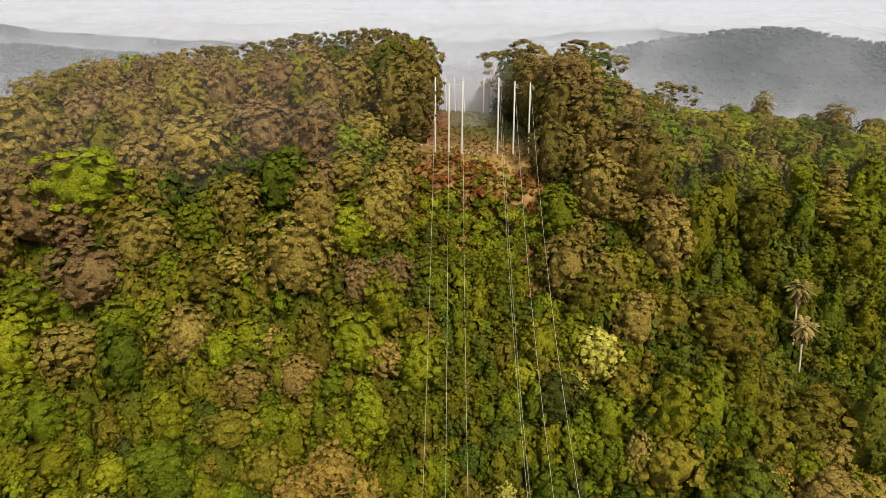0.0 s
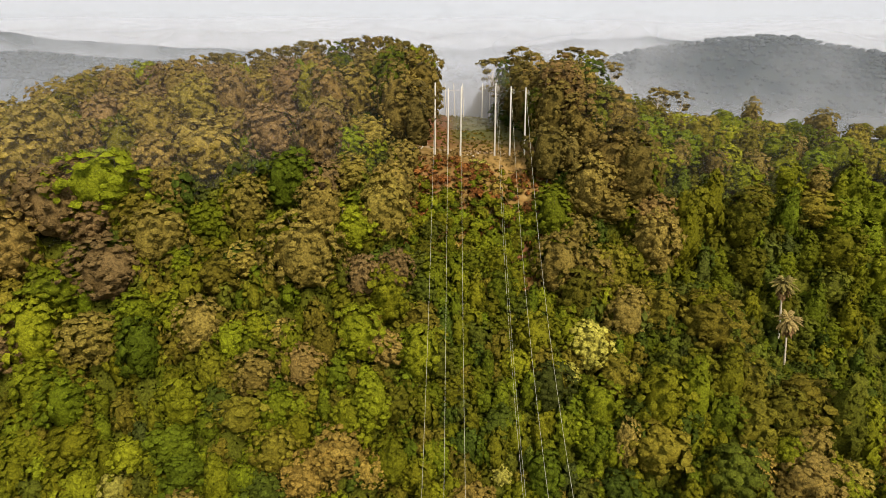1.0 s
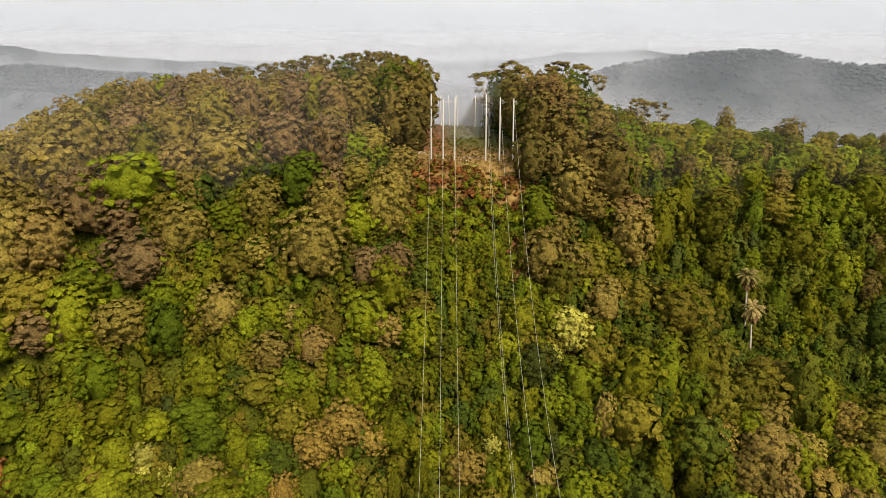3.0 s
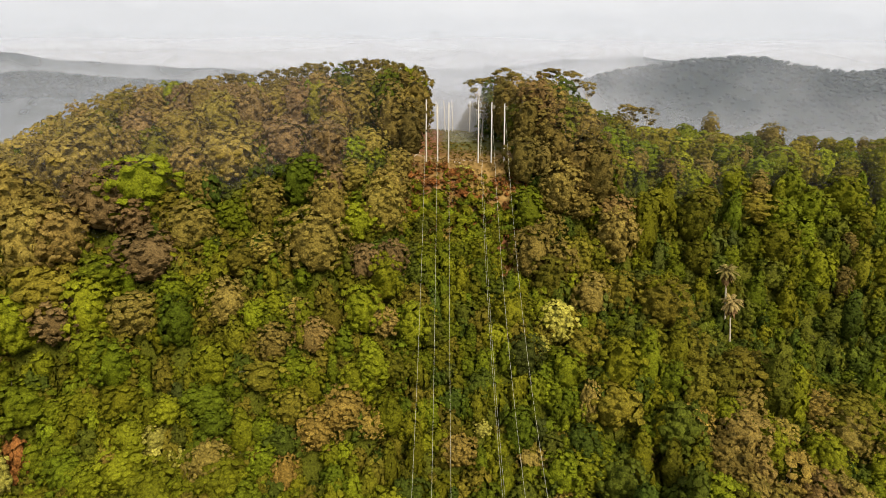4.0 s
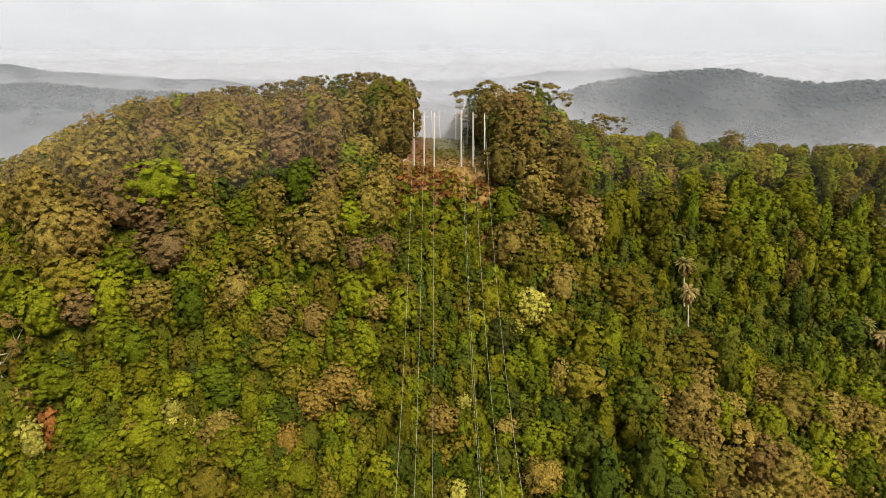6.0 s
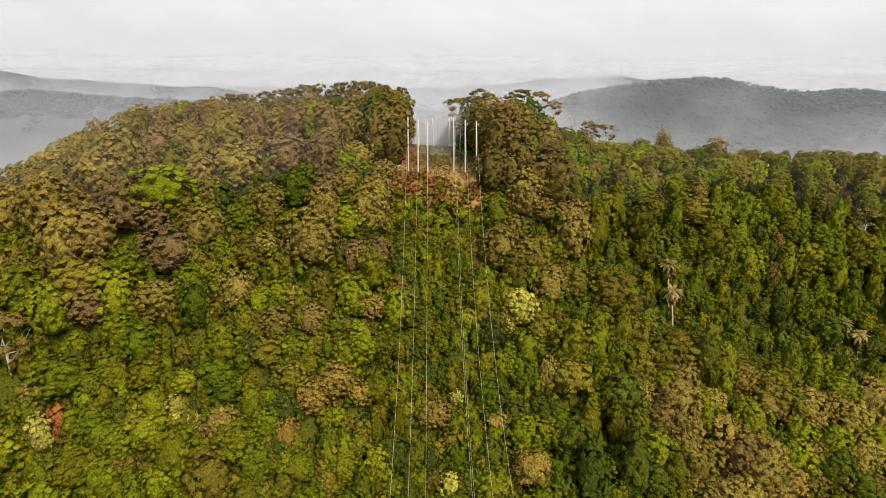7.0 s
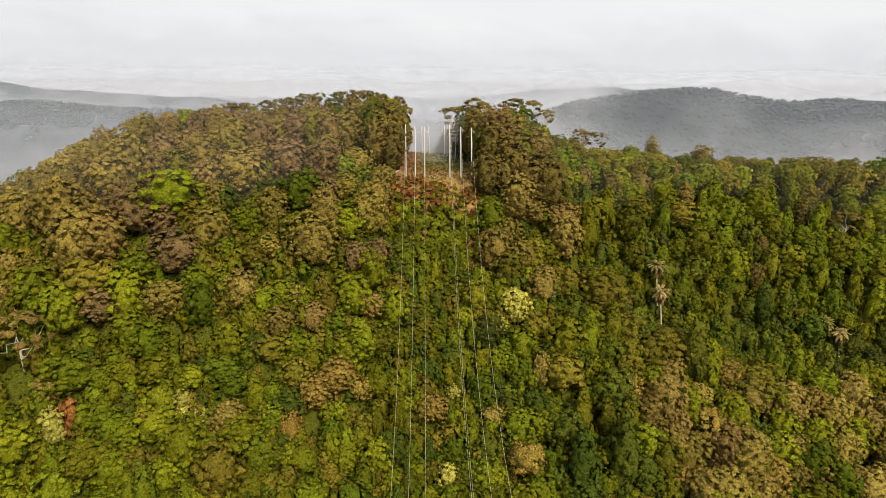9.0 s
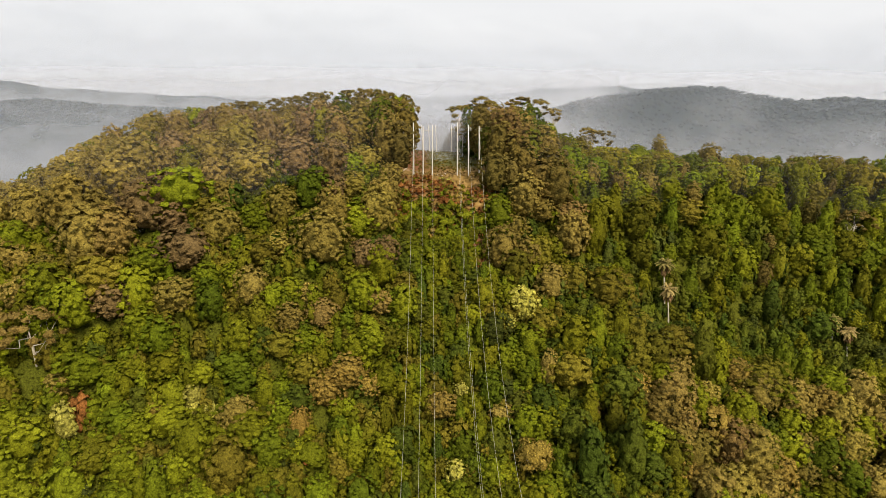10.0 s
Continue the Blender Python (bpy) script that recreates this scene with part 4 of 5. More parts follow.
def pick_kind(x, y, r):
    """Which tree grows where, with its foliage and size."""
    drift = float(rough(x + 40, y - 15, 26))
    if 28 < x < 62 and y > 178:                              # tall dark trees beside the strip
        return "ridge_tree", (GREEN if r < 0.05 else DEEP if r < 0.25 else OLIVE if r < 0.36 else GUM), random.uniform(0.85, 1.02) * (0.85 if y > 275 else 1.0)
    if -42 < x < -5 and y > 186:
        return "ridge_tree", (OLIVE if r < 0.3 else GREEN if r < 0.5 else GUM), random.uniform(0.85, 1.0) * (0.84 if x < -22 and y > 222 else 1.04 if x > -24 and y > 205 else 1.0)
    if 33 < x < 66 and 150 < y <= 178:
        if r < 0.5:
            return "wattle_tree", (SAGE if r < 0.3 else OLIVE), random.uniform(0.85, 1.15)
        return "broadleaf_tree", (OLIVE_GREEN if r < 0.75 else GREEN), random.uniform(0.8, 1.15)
    if x > 62 and y > 205:                                   # far crest
        if r < 0.6:
            return "broadleaf_tree", (LIME if r < 0.12 else GREEN if r < 0.34 else OLIVE_GREEN), random.uniform(0.85, 1.25)
        return "ridge_tree", (GUM if r < 0.85 else GREEN), random.uniform(0.45, 0.66)
    if y > 238:
        if r < 0.22:
            return "gum_tree", GUM, random.uniform(0.75, 0.98) * (0.9 if x < -25 else 1.0)
        return "ridge_tree", (GUM if r < 0.75 else OLIVE), random.uniform(0.66, 0.9) * (0.92 if x < -25 else 1.0)
    if x > 50 and y > 178:                                   # crest beyond the gully
        if r < 0.5:
            return "broadleaf_tree", (LIME if drift > 0.1 else GREEN), random.uniform(0.95, 1.3)
        return ("ridge_tree", GUM, random.uniform(0.55, 0.75)) if r < 0.7 else ("vine_covered_tree", GREEN, random.uniform(0.9, 1.3))
    if x > 58:                                               # shaded gully side
        if y < 128 and x > 85:
            if r < 0.55:
                return "wattle_tree", (TAN if r < 0.08 else SAGE if r < 0.38 else OLIVE if r < 0.45 else LIME), random.uniform(0.75, 1.1)
            return ("broadleaf_tree", GREEN if r < 0.85 else LIME, random.uniform(0.7, 1.1))
        if 140 < y < 170:                                    # dark hollow
            return ("vine_covered_tree" if r < 0.4 else "broadleaf_tree"), (DEEP if r < 0.75 else GREEN), random.uniform(0.45, 0.75)
        if r < 0.5:
            return "vine_covered_tree", (DEEP if r < 0.16 else GREEN if r < 0.42 else LIME), random.uniform(0.9, 1.45)
        return "broadleaf_tree", (DEEP if r < 0.64 else GREEN if r < 0.86 else OLIVE_GREEN), random.uniform(0.6, 1.15)
    if x < -12 and y > 138:                                  # upper left hillside
        if y > 205 and r < 0.6:
            return "ridge_tree", (OLIVE if r < 0.25 else GUM), random.uniform(0.58, 0.74)
        if r < 0.86 - 0.25 * (drift > 0.3):
            brown = float(rough(x - 70, y + 30, 17)) + (0.5 if y > 165 else 0.0)      # brown drifts among olive ones
            return "wattle_tree", (SAGE if x < -128 or r < 0.46 - 0.28 * brown else BROWN if r > 0.62 else OLIVE), random.uniform(0.7, 1.05)
        return "broadleaf_tree", (LIME if r > 0.94 else OLIVE_GREEN if r < 0.84 else GREEN), random.uniform(0.9, 1.2)
    if x < -12:                                              # lower left slope
        if r < 0.16 + 0.25 * (y > 125):
            return "wattle_tree", (SAGE if r < 0.07 + 0.16 * (y > 122) else OLIVE if r < 0.08 + 0.22 * (y > 122) else LIME), random.uniform(0.5, 0.8)
        if r < 0.42:
            return "vine_covered_tree", (GREEN if r < 0.36 else LIME), random.uniform(0.6, 1.05)
        return "broadleaf_tree", (LIME if drift > 0.1 - 0.9 * (x < -60) or r > 0.92 else OLIVE_GREEN if r < 0.56 else DEEP if r < 0.62 else GREEN), random.uniform(0.6, 1.15)
    if r < 0.4:                                              # below the cleared strip
        return "vine_covered_tree", (GREEN if r < 0.28 else DEEP), random.uniform(0.5, 0.85) * (0.7 if y > 148 else 1)
    return "broadleaf_tree", (GREEN if r < 0.75 else DEEP if r < 0.85 else LIME), random.uniform(0.55, 0.9) * (0.65 if y > 148 else 1)


def strip(x, y):
    """The cleared strip under the wires."""
    edge = 2.5 * math.sin(y * 0.21) + 1.5 * math.sin(y * 0.57 + 1)
    right = 33.5 - 11 * min(1.0, max(0.0, (y - 215) / 80))
    left = -11.5 + 3 * min(1.0, max(0.0, (y - 215) / 50))
    return left + edge * 0.5 < x < right + edge * 0.5 and y > 163


def spread(x, y):
    """How far apart the trees stand: small crowns below the strip, great ones on the upper slopes."""
    if y > 205:
        return 15.0 if y > 285 else 10.5 if x < -30 or x > 75 else 8.5
    if x < -12:
        return 5.7 + 3.0 * min(1.0, max(0.0, (y - 118) / 30))
    if x > 62:
        return 5.6 + 1.2 * min(1.0, max(0.0, (y - 165) / 20))
    return 5.2 if y < 150 else 4.8 if x < 33 else 6.0


random.seed(11)
STOOD = [(x, y, 0.3 * r) for x, y, r in KEEP]
for _ in range(30000):
    py = 66 + 280 * random.random() ** 1.25
    px = random.uniform(-0.80 * (py + 92) - 12, 0.85 * (py + 92) + 14)
    if strip(px, py) or (py > 318 and -8 < px < 22) or (py > 225 and px < -185) or (py > 287 and px > 84):
        continue
    gap = spread(px, py)
    if any((px - a) ** 2 + (py - b) ** 2 < (0.5 * gap + c) ** 2 for a, b, c in STOOD):
        continue
    STOOD.append((px, py, 0.5 * gap))
    kind, mat, size = pick_kind(px, py, random.random())
    size *= random.uniform(0.9, 1.12) * (1.14 if py < 150 and kind != "wattle_tree" else 1.0)
    plant(kind, mat, px, py, size, stretch=random.uniform(0.88, 1.2), crest=py > 140)

# saplings and young trees that close the gaps on the lower slopes
BINS = collections.defaultdict(list)
for a, b, c in STOOD:
    BINS[(a // 12, b // 12)].append((a, b, c * 0.66))
for _ in range(26000):
    py = random.uniform(70, 200 if random.random() < 0.5 else 160)
    px = random.uniform(-0.78 * (py + 88), 0.82 * (py + 88))
    if (py > 150 and -12 < px < 36) or (py > 178 and px < 58):
        continue
    u, v = px // 12, py // 12
    if any((px - a) ** 2 + (py - b) ** 2 < (c + 1.25) ** 2 for i in (-1, 0, 1) for j in (-1, 0, 1) for a, b, c in BINS[(u + i, v + j)]):
        continue
    BINS[(u, v)].append((px, py, 1.5))
    r = random.random()
    if px > 58:
        mat = DEEP if r < 0.6 else GREEN
    else:
        mat = GREEN if r < 0.5 else LIME if r < 0.62 else OLIVE_GREEN if r < 0.85 else DEEP
    plant("sapling", mat, px, py, random.uniform(0.8, 1.35), stretch=random.uniform(1.0, 1.7))

# shrubs and bracken on the bank and in the strip
random.seed(5)
for k in range(330):
    x, y = random.uniform(-11, 35), 150 + 36 * random.random() ** 0.8
    if y > 183 and random.random() < 0.6:
        continue
    green = 0.7 - 0.62 * max(0.0, (y - 162) / 22)
    r = random.random()
    mat = (GREEN if random.random() < 0.6 else LIME) if r < green else RUST if r < green + 0.6 * (1 - green) + 0.25 * (x < 2 or x > 26) else TAN
    s = random.uniform(0.9, 1.9) if mat in (GREEN, LIME) and y < 176 else random.uniform(0.6, 1.15)
    plant("shrub", mat, x, y, s, stretch=random.uniform(0.7, 1.2) if s > 0.9 else 0.6)
for k in range(50):
    plant("shrub", random.choice([TAN, GREEN, TAN]), random.uniform(-9, 33), random.uniform(200, 312), random.uniform(0.25, 0.45), stretch=0.6)


def build_undergrowth(mat, x0, x1, label, seed):
    """Ferns, saplings and vines that close the ground between the trees: a rolling thicket with leaf sprays standing out of it."""
    rng = np.random.default_rng(seed)
    step = 1.35
    xs, ys = np.arange(x0, x1 + step, step), np.arange(62, 206, step)
    X, Y = np.meshgrid(xs, ys)
    X, Y = X + rng.uniform(-0.4, 0.4, X.shape) * ((X > x0) & (X < x1 - step)), Y + rng.uniform(-0.4, 0.4, Y.shape)
    cell = 3.7
    jit = rng.uniform(0.05, 0.95, (70, 120, 3))
    I, J = np.floor((Y - 60) / cell).astype(int), np.floor((X + 240) / cell).astype(int)
    top = np.full(X.shape, -1.0)
    for a in (-1, 0, 1):
        for b in (-1, 0, 1):
            g = jit[(I + a) % 70, (J + b) % 120]
            d2 = ((Y - 60) / cell - (I + a + g[..., 0])) ** 2 + ((X + 240) / cell - (J + b + g[..., 1])) ** 2
            top = np.maximum(top, (1.5 + 4.0 * g[..., 2]) * (1 - d2 / 0.6))
    bare = ((X > -12) & (X < 35) & (Y > 152)) | ((X < -12) & (Y > 190)) | ((X > 35) & (X < 58) & (Y > 185))
    Z = ground_z(X, Y) + np.where(bare, -3.0, np.maximum(top, 0.2) + rng.uniform(-0.5, 0.6, X.shape))
    v = np.stack([X, Y, Z], -1).reshape(-1, 3)
    w = X.shape[1]
    a = (np.arange(X.shape[0] - 1)[:, None] * w + np.arange(w - 1)[None]).ravel()
    t = np.concatenate([np.stack([a, a + 1, a + w + 1], 1), np.stack([a, a + w + 1, a + w], 1)])
    seen = (np.abs(v[:, 0]) < 0.82 * (v[:, 1] + 90) + 10) & ~bare.ravel()
    t = t[seen[t].all(axis=1)]
    gx, gy = np.gradient(Z, axis=1) / step, np.gradient(Z, axis=0) / step
    nr = unit(np.stack([-gx, -gy, np.full(X.shape, 1.0)], -1).reshape(-1, 3))
    spots = np.nonzero(seen)[0]
    spots = np.concatenate([spots, spots, spots])
    a, b = unit(rng.normal(size=(len(spots), 3))), unit(rng.normal(size=(len(spots), 3)))
    p = v[spots] + nr[spots] * 0.2 + rng.normal(size=(len(spots), 3)) * 0.35
    leaf = np.stack([p + a * 0.55, p - a * 0.25 + b * 0.35, p - a * 0.25 - b * 0.35], 1).reshape(-1, 3)
    t = np.concatenate([t, np.arange(len(leaf)).reshape(-1, 3) + len(v)])
    me = mesh_of("undergrowth", np.concatenate([v, leaf]), t, [mat], normals=np.concatenate([nr, np.repeat(unit(nr[spots] + 0.4 * a), 3, axis=0)]), smooth=True)
    tagged(new("undergrowth", me), label, "undergrowth", kind="stuff")


build_undergrowth(DEEP, -225, 58, "green ferns and saplings under the forest trees", 21)
build_undergrowth(DEEP, 58, 240, "dark green ferns and saplings in the gully", 22)


def build_edge_growth():
    """Young growth under the tall trees beside the cleared strip."""
    rng = np.random.default_rng(23)
    lobes = []
    for y in np.arange(184, 330, 2.4):
        for x in np.arange(-40, 64, 3.1):
            px, py = x + rng.uniform(-2.0, 2.0), y + rng.uniform(-1.6, 1.6)
            if (strip(px - 24, py) or strip(px + 24, py)) and not strip(px, py):
                lobes.append(((px, py, float(ground_z(px, py)) + rng.uniform(0.5, 7.0)), rng.uniform(1.6, 2.7), rng.uniform(0.6, 0.9)))
    v, t, nr = sprays(rng, lobes, 4, 0.5, up=0.6, whole=0.0)
    tagged(new("edge_growth", mesh_of("edge_growth", v, t, [DEEP], normals=nr, smooth=True)), "dark green young growth beside the cleared strip", "undergrowth", kind="stuff")


build_edge_growth()


def build_cover(name, mat, label, spots, count, size, up):
    rng = np.random.default_rng(len(spots))
    lobes = [((x, y, float(ground_z(x, y)) + r * 0.25), r, f) for x, y, r, f in spots]
    v, t, nr = sprays(rng, lobes, count, size, up=up, core=0.8, whole=0.0)
    tagged(new(name, mesh_of(name, v, t, [mat], normals=nr, smooth=True)), label, name.replace("_", " "), kind="stuff")


random.seed(8)
spots = []
while len(spots) < 520:
    x, y = random.uniform(-12, 36), random.uniform(152, 187)
    if rough(x, y, 7) + 0.5 * (abs(x - 12) > 14) > 0.05:
        spots.append((x, y, random.uniform(0.7, 1.4), random.uniform(0.6, 0.9)))
build_cover("bracken", RUST, "rust-brown dry bracken covering the bank", spots, 13, 0.5, 0.6)
spots = [(random.uniform(-11, 35), random.uniform(155, 186), random.uniform(0.6, 1.3), random.uniform(0.6, 0.9)) for _ in range(420)]
build_cover("scrub", GREEN, "green scrub creeping over the bank", spots, 13, 0.48, 0.6)
spots = [(random.uniform(-10, 33), random.uniform(183, 206), random.uniform(0.3, 0.62), random.uniform(0.4, 0.7)) for _ in range(520)]
build_cover("dry_grass", STRAW, "straw-coloured dry grass tussocks round the poles", spots, 22, 0.36, 0.9)
spots = [(random.uniform(-8, 30), random.uniform(208, 312), random.uniform(0.4, 0.9), random.uniform(0.35, 0.55)) for _ in range(420)]
build_cover("low_scrub", OLIVE_GREEN, "olive-green low scrub along the cleared strip", spots, 13, 0.45, 0.7)


def build_joined():
    by = {}
    for name, raw, m in JOINED:
        by.setdefault(name, []).append((raw, np.array(m)))
    for name, items in by.items():
        vs, ts, ns, tint, mats, n = [], [], [], [], [], 0
        for k, ((tv, tt, cv, ct, cn_), m) in enumerate(items):
            stem = unit(tv * np.array([1, 1, 0.0]) + 1e-4)
            for v, t, nr, mi in ((tv, tt, stem, 1), (cv, ct, cn_, 0)):
                vs.append(v @ m[:3, :3].T + m[:3, 3])
                ts.append(t + n)
                ns.append(unit(nr @ m[:3, :3].T))
                tint.append(np.full(len(v), (k * 0.61803) % 1))
                mats.append(np.full(len(t), mi))
                n += len(v)
        me = mesh_of("joined_woods", np.concatenate(vs), np.concatenate(ts), [bpy.data.materials[name], BARK], np.concatenate(tint), np.concatenate(mats), normals=np.concatenate(ns), smooth=True)
        ob = new("forest_trees", me)
        tagged(ob, "dense " + name.replace("leaf_", "").replace("_", "-") + " forest covering the hillside", "forest", kind="stuff")


build_joined()


def palm(x, y, z_top, tall, turn):
    rng = np.random.default_rng(int(x * 7 + y))
    trunk, fronds, dead = palm_parts(rng, tall)
    ob = new("palm_tree")
    ob.matrix_basis = pose(x, y, z_top - tall, 0, -6, 0)
    part("trunk", mesh_of("trunk", *trunk, [PALE_BARK], smooth=True), ob, "slender pale ringed trunk")
    part("crown", mesh_of("crown", *fronds, [FROND]), ob)
    part("dead_fronds", mesh_of("dead_fronds", *dead, [DEAD_FROND]), ob, "brown dead fronds hanging under the crown")
    tagged(ob, "tall slender palm with a pale trunk and drooping fronds", "palm", "palms in the gully")


for x, y, z in ((110.6, 165, -32.5), (110.9, 159.7, -42.5), (194.8, 171, -62), (200.3, 167, -66), (201.2, 185, -49), (181.4, 193.4, -40)):
    palm(x, y, z, z - float(ground_z(x, y)) + 0.5, x)

# ---- far woods ----
def build_far_woods():
    """Treetops on the hills beyond the valley."""
    rng = np.random.default_rng(3)
    vs, ts, n = [], [], 0
    spots = []
    for (x0, x1, y0, y1, step) in ((70, 800, 460, 600, 5.4), (-900, -190, 690, 765, 6.5)):
        for x in np.arange(x0, x1, step):
            for y in np.arange(y0, y1, step):
                spots.append((x + rng.uniform(-4, 4), y + rng.uniform(-4, 4), step))
    spots = np.array(spots)
    zz = ground_z(spots[:, 0], spots[:, 1])
    for (x, y, step), z in zip(spots, zz):
        if z < -55:
            continue
        r = step * rng.uniform(0.35, 0.6)
        v = ICO_V * r * rng.uniform(0.75, 1.2, (12, 1)) * np.array([1.1, 1.1, 0.7]) + np.array([x, y, z + rng.uniform(0.3, 2.8)])
        vs.append(v)
        ts.append(ICO_T + n)
        n += 12
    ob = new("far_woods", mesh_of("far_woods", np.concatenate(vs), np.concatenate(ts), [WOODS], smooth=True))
    tagged(ob, "dark blue-green forest on the misty hills beyond", "forest", kind="stuff")


build_far_woods()


# ---- mist ----
def mist(name, mat, x0, x1, y, z0, z1, bow=0.0, label=""):
    """A hanging veil of mist across the valley, gently curved."""
    k = 24
    xs = np.linspace(x0, x1, k + 1)
    v, uv = [], []
    for i, q in enumerate(xs):
        f = i / k
        yy = y + bow * (2 * f - 1) ** 2 + 12 * math.sin(f * 9 + y)
        v += [(q, yy, z0), (q, yy + 8, z1)]
        uv += [(f, 0), (f, 1)]
    t = []
    for i in range(k):
        a = 2 * i
        t += [(a, a + 2, a + 3), (a, a + 3, a + 1)]
    me = mesh_of(name, v, t, [mat], smooth=True)
    lay = me.uv_layers.new(name="uv")
    idx = np.array(t).ravel()
    lay.data.foreach_set("uv", np.array(uv, np.float32)[idx].ravel())
    ob = new(name, me)
    ob.visible_shadow = False
    tagged(ob, label or "thin white morning mist lying in the valley", "mist", kind="stuff")


mist("mist", mist_material("mist_gap", 0.025, 0.6, 0.38, 0.76, 0.25, 0.5, white=0.75), -60, 180, 352, -60, 87)
mist("mist", mist_material("mist_strip", 0.04, 0.42, 0.45, 0.95, 0.15, 0.45, torn=0.4, white=0.72), -12, 70, 315, -10, 34)
mist("mist", mist_material("mist_shelf", 0.04, 0.16, 0.5, 1.0, 0.2, 0.5, torn=0.3, white=0.72), -14, 66, 266, -6, 32)
for x0, x1, far in ((-330, -6, 150), (36, 330, 192)):        # thin haze over the slopes on either side of the strip
    mist("mist", mist_material("mist_slope", 0.012, (0.045 if x0 < 0 else 0.025), 0.8, 1.0, 0.1, 0.1, torn=0.3, white=0.66, tint=(1.0, 0.98, 0.97)), x0, x1, far, -100, 70, label="thin morning haze hanging over the wooded slope")
mist("mist", mist_material("mist_near_valley", 0.012, 0.75, 0.12, 0.66, 0.3, 0.6, torn=0.6, white=0.7), -60, 760, 400, -90, 110, 30)
mist("mist", mist_material("mist_haze", 0.01, 0.27, 0.72, 0.95, 0.0, 0.0, torn=0.3, white=0.6, detail=2.0, tint=(0.87, 0.98, 1.2)), -900, 900, 436, -100, 125)
mist("mist", mist_material("mist_left_valley", 0.012, 0.62, 0.3, 0.92, 0.05, 0.3, torn=0.7, white=0.7), -800, -60, 520, -110, 84)
mist("mist", mist_material("mist_mid", 0.006, 0.6, 0.4, 0.78, 0.0, 0.0, torn=0.6, detail=2.0), -1400, 1500, 980, -120, 135)
mist("mist", mist_material("mist_far", 0.003, 0.55, 0.45, 0.78, 0.0, 0.0, torn=0.5, white=0.9, detail=1.2), -2600, 3000, 1800, -130, 165)
mist("mist", mist_material("mist_horizon", 0.0012, 0.86, 0.54, 0.86, 0.0, 0.0, torn=0.2, white=0.94, detail=0.5), -4200, 4200, 3300, -140, 225)


# ---- power line ----
def pole(x, y, tall, lean=0.0):
    z = float(ground_z(x, y))
    ob = new("power_pole")
    ob.matrix_basis = pose(x, y, z, 0, lean, 0)
    part("shaft", mesh_of("shaft", *tube([(0, 0, -1), (0, 0, tall * 0.5), (0, 0, tall)], [0.31, 0.26, 0.2], 12), [POLE_WOOD], smooth=True), ob)
    part("cap", mesh_of("cap", *tube([(0, 0, tall), (0, 0, tall + 0.12)], [0.27, 0.2], 12), [STEEL]), ob, "galvanised pole cap")
    return tagged(ob, "tall grey-white timber power pole in the clearing", "power pole", "power poles in the cleared strip"), z + tall


def insulator(parent, x, z, reach):
    arm = part("bracket", mesh_of("bracket", *tube([(x, 0, z), (x + reach, 0, z + 0.1)], [0.06, 0.05], 6), [STEEL]), parent, "steel bracket")
    pts, rad = [], []
    for k in range(13):
        pts.append((x + reach, 0, z + 0.1 - k * 0.1))
        rad.append(0.14 if k % 2 else 0.05)
    part("insulator", mesh_of("insulator", *tube(pts, rad, 8), [GLAZE], smooth=True), arm, "ribbed insulator string")


FRONT_X = (-3.0, 1.4, 5.7, 17.5, 22.65, 27.75)
FRONT_Y, FAR_Y = 194.0, 305.0
TALL = (24.0, 22.3, 23.0, 24.2, 23.2, 22.6)
FAR_X = (0.3, 4.8, 9.3, 18.8, 22.6, 26.0)
tops, far_tops, FRONT_POLES = [], [], []
for k, x in enumerate(FRONT_X):
    lean = -0.5 * k * (k > 2)
    ob, top = pole(x, FRONT_Y + 0.6 * (k % 2), TALL[k], lean=-lean * -0.6)
    insulator(ob, 0.0, TALL[k] - 1.0, 0.9 if k > 2 else -0.2)
    FRONT_POLES.append(ob)
    tops.append((x + math.sin(radians(lean * 0.6)) * TALL[k], FRONT_Y, top))
for k, x in enumerate(FAR_X):
    g = float(ground_z(x, FAR_Y))
    ob, top = pole(x, FAR_Y, 17.3 - g, lean=(-3.0 if k < 3 else 0.0))
    far_tops.append((x, FAR_Y, top))
    if k == 1:
        part("crossarm", mesh_of("crossarm", *tube([(-5.6, -0.3, 13.8 - g), (5.6, -0.3, 13.8 - g)], [0.13, 0.13], 6), [POLE_WOOD]), ob, "long timber crossarm")


def wire(points, thick=0.031):
    ob = new("power_line_wire", mesh_of("wire", *tube(points, [thick] * len(points), 5), [ALUMINIUM], smooth=True))
    tagged(ob, "pale aluminium conductor slung from the poles down the valley", "power line", "power line wires")


BELLY, SAG, LOW = 25.0, 0.00266, -58.7
for k, (x, y, z) in enumerate(tops):
    yy = np.linspace(y, -120, 60)
    zz = LOW + SAG * (yy - BELLY) ** 2
    zz = zz + (z - 0.4 - zz[0]) * np.clip((yy - BELLY) / (y - BELLY), 0, 1)
    wire(np.stack([np.full(60, x), yy, zz], 1), 0.024 if k == 3 else 0.031)
    if k == 3:                                       # twin conductors
        wire(np.stack([np.full(60, x + 0.5), yy, zz + 0.1], 1), 0.022)
    fx, fy, fz = far_tops[k]
    f = np.linspace(0, 1, 14)
    wire(np.stack([x + (fx - x) * f, y + (fy - y) * f, (z - 0.4) + (fz - z) * f - 4 * 2.2 * f * (1 - f)], 1))


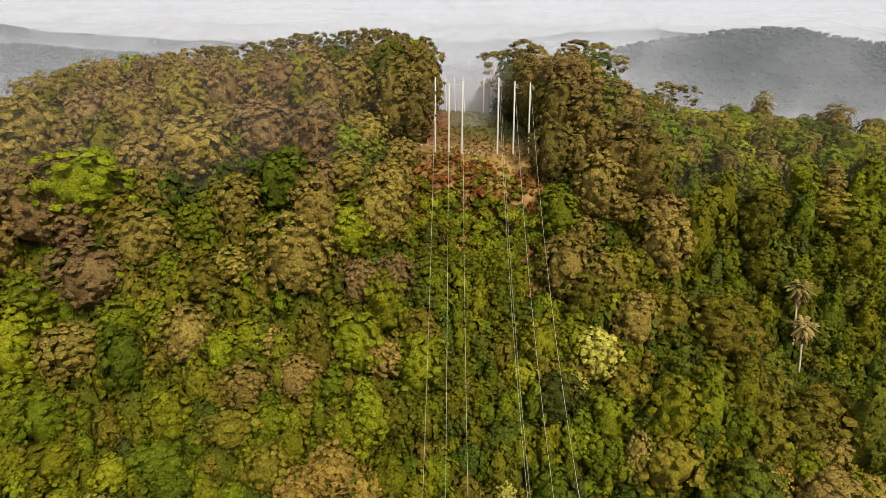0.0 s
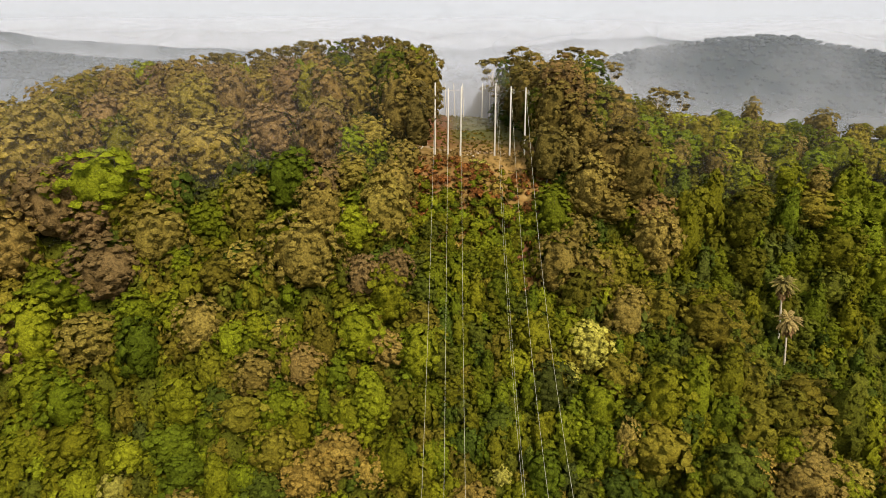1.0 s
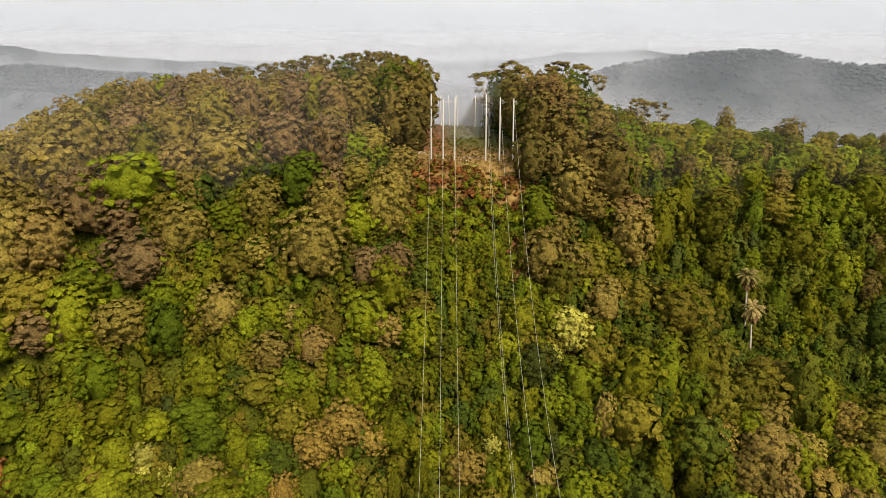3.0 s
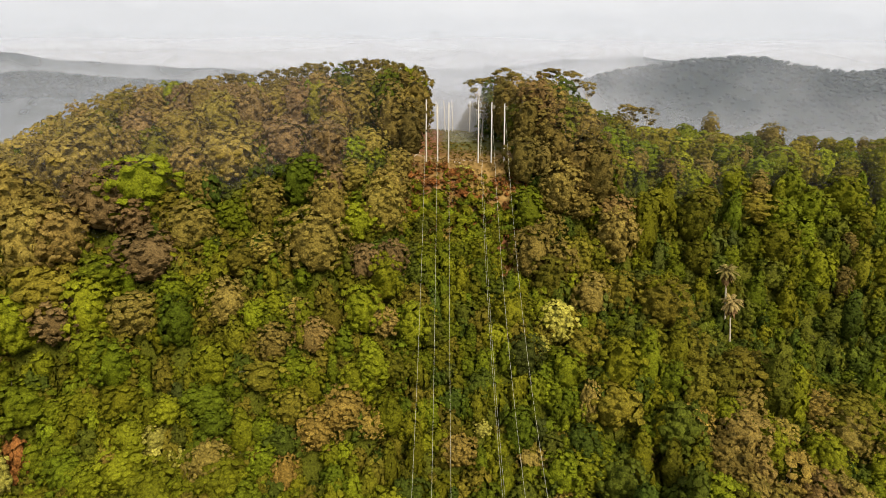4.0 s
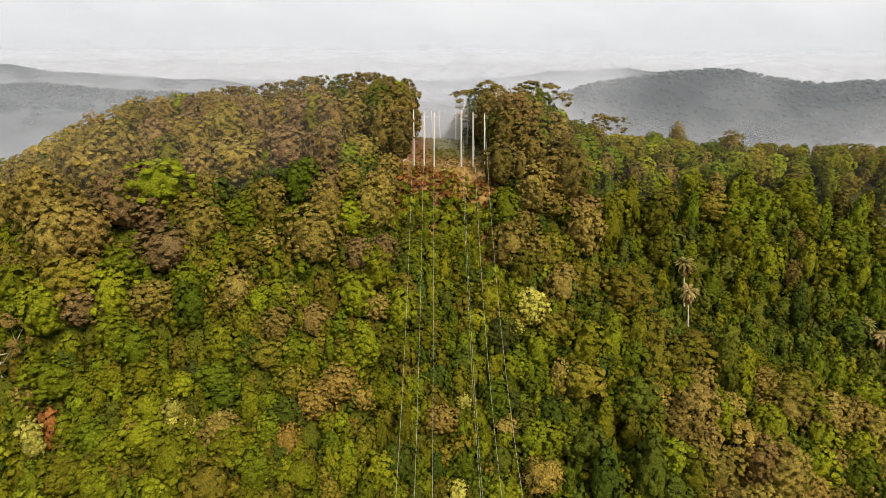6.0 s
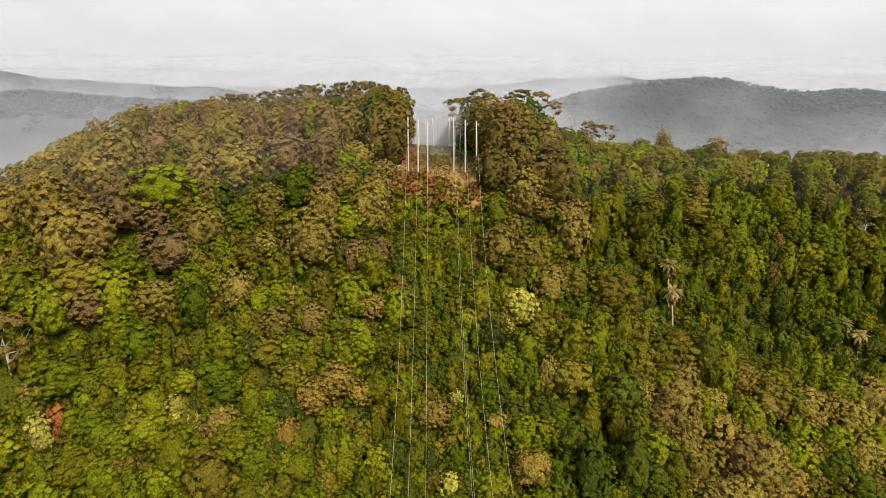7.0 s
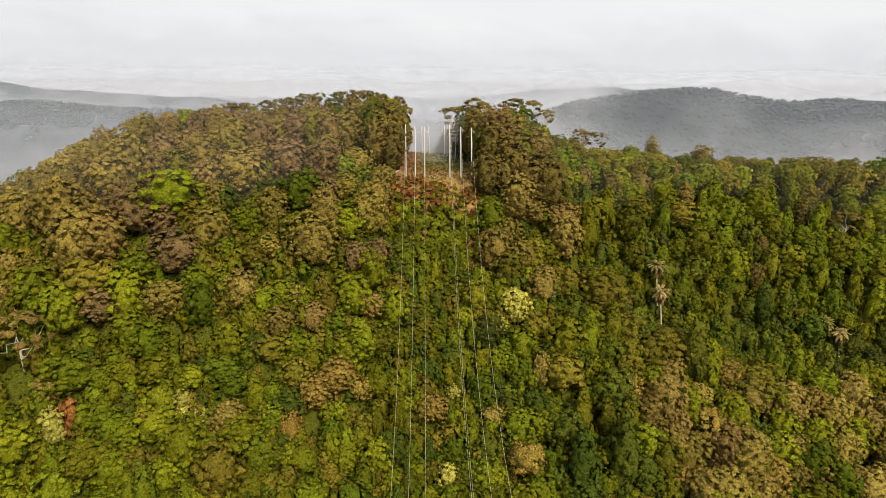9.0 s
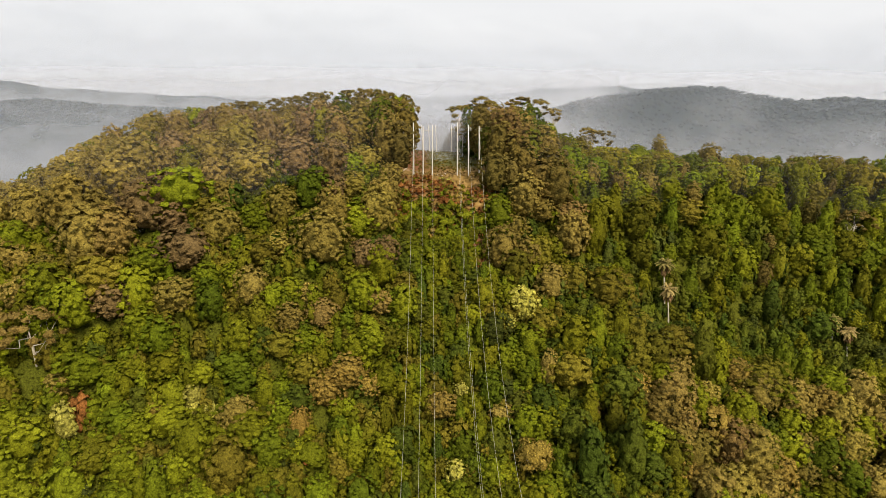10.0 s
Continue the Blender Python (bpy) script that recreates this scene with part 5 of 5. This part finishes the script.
# ---- small things in the clearing ----
def jumper_loop(parent, tall):
    """The slack loop of conductor that carries the line past its pole."""
    pts = []
    for k in range(15):
        a = math.pi * (0.15 + 1.7 * k / 14)
        pts.append((0.9 + 0.4 * math.sin(a), 0.2 * math.cos(a), tall - 1.7 + 0.6 * math.cos(a)))
    part("jumper_loop", mesh_of("jumper_loop", *tube(pts, [0.035] * 15, 5), [ALUMINIUM], smooth=True), parent, "slack loop of conductor")


for ob, tall in zip(FRONT_POLES[3:], TALL[3:]):
    jumper_loop(ob, tall)


def fallen_log(x, y, long, turn, tilt):
    rng = np.random.default_rng(int(abs(x * 10)))
    pts = crooked(rng, np.array([-long / 2, 0, 0.0]), np.array([long / 2, 0, 0.0]), 0.0, 0.015)
    ob = new("fallen_log", mesh_of("fallen_log", *tube(pts, [0.24, 0.22, 0.2, 0.17, 0.12], 8), [PALE_BARK], smooth=True))
    ob.matrix_basis = pose(x, y, float(ground_z(x, y)) + 0.35 + 0.5 * long * abs(math.sin(radians(tilt))), 0, tilt, turn)
    tagged(ob, "bleached fallen trunk leaning on the bank", "log", "fallen logs")


fallen_log(-9.0, 187, 4.5, 62, -28)
fallen_log(-7.5, 203, 5.0, 50, -25)


def rock(x, y, size):
    rng = np.random.default_rng(int(x * 31 + y))
    v = ICO_V * rng.uniform(0.7, 1.2, (12, 1)) * size * np.array([1, 0.8, 0.7])
    ob = new("rock", mesh_of("rock", v, ICO_T, [STONE]))
    ob.matrix_basis = pose(x, y, float(ground_z(x, y)) + size * 0.35, 0, 0, x * 40)
    tagged(ob, "pale weathered rock beside the dirt track", "rock", "rocks by the track")


for x, y, size in ((9.5, 197, 0.45), (8.2, 194.5, 0.4), (10.2, 192.5, 0.5), (8.9, 190.5, 0.35), (12.0, 199, 0.35)):
    rock(x, y, size)
random.seed(3)
for x, y in ((11, 187.5), (12.6, 186.8), (13.5, 188), (9.6, 187), (14.6, 186.5)):
    PLACED["shrub"] = min(PLACED["shrub"], LIMIT - 1)
    plant("shrub", PALE, x, y, random.uniform(0.4, 0.65), stretch=0.7)
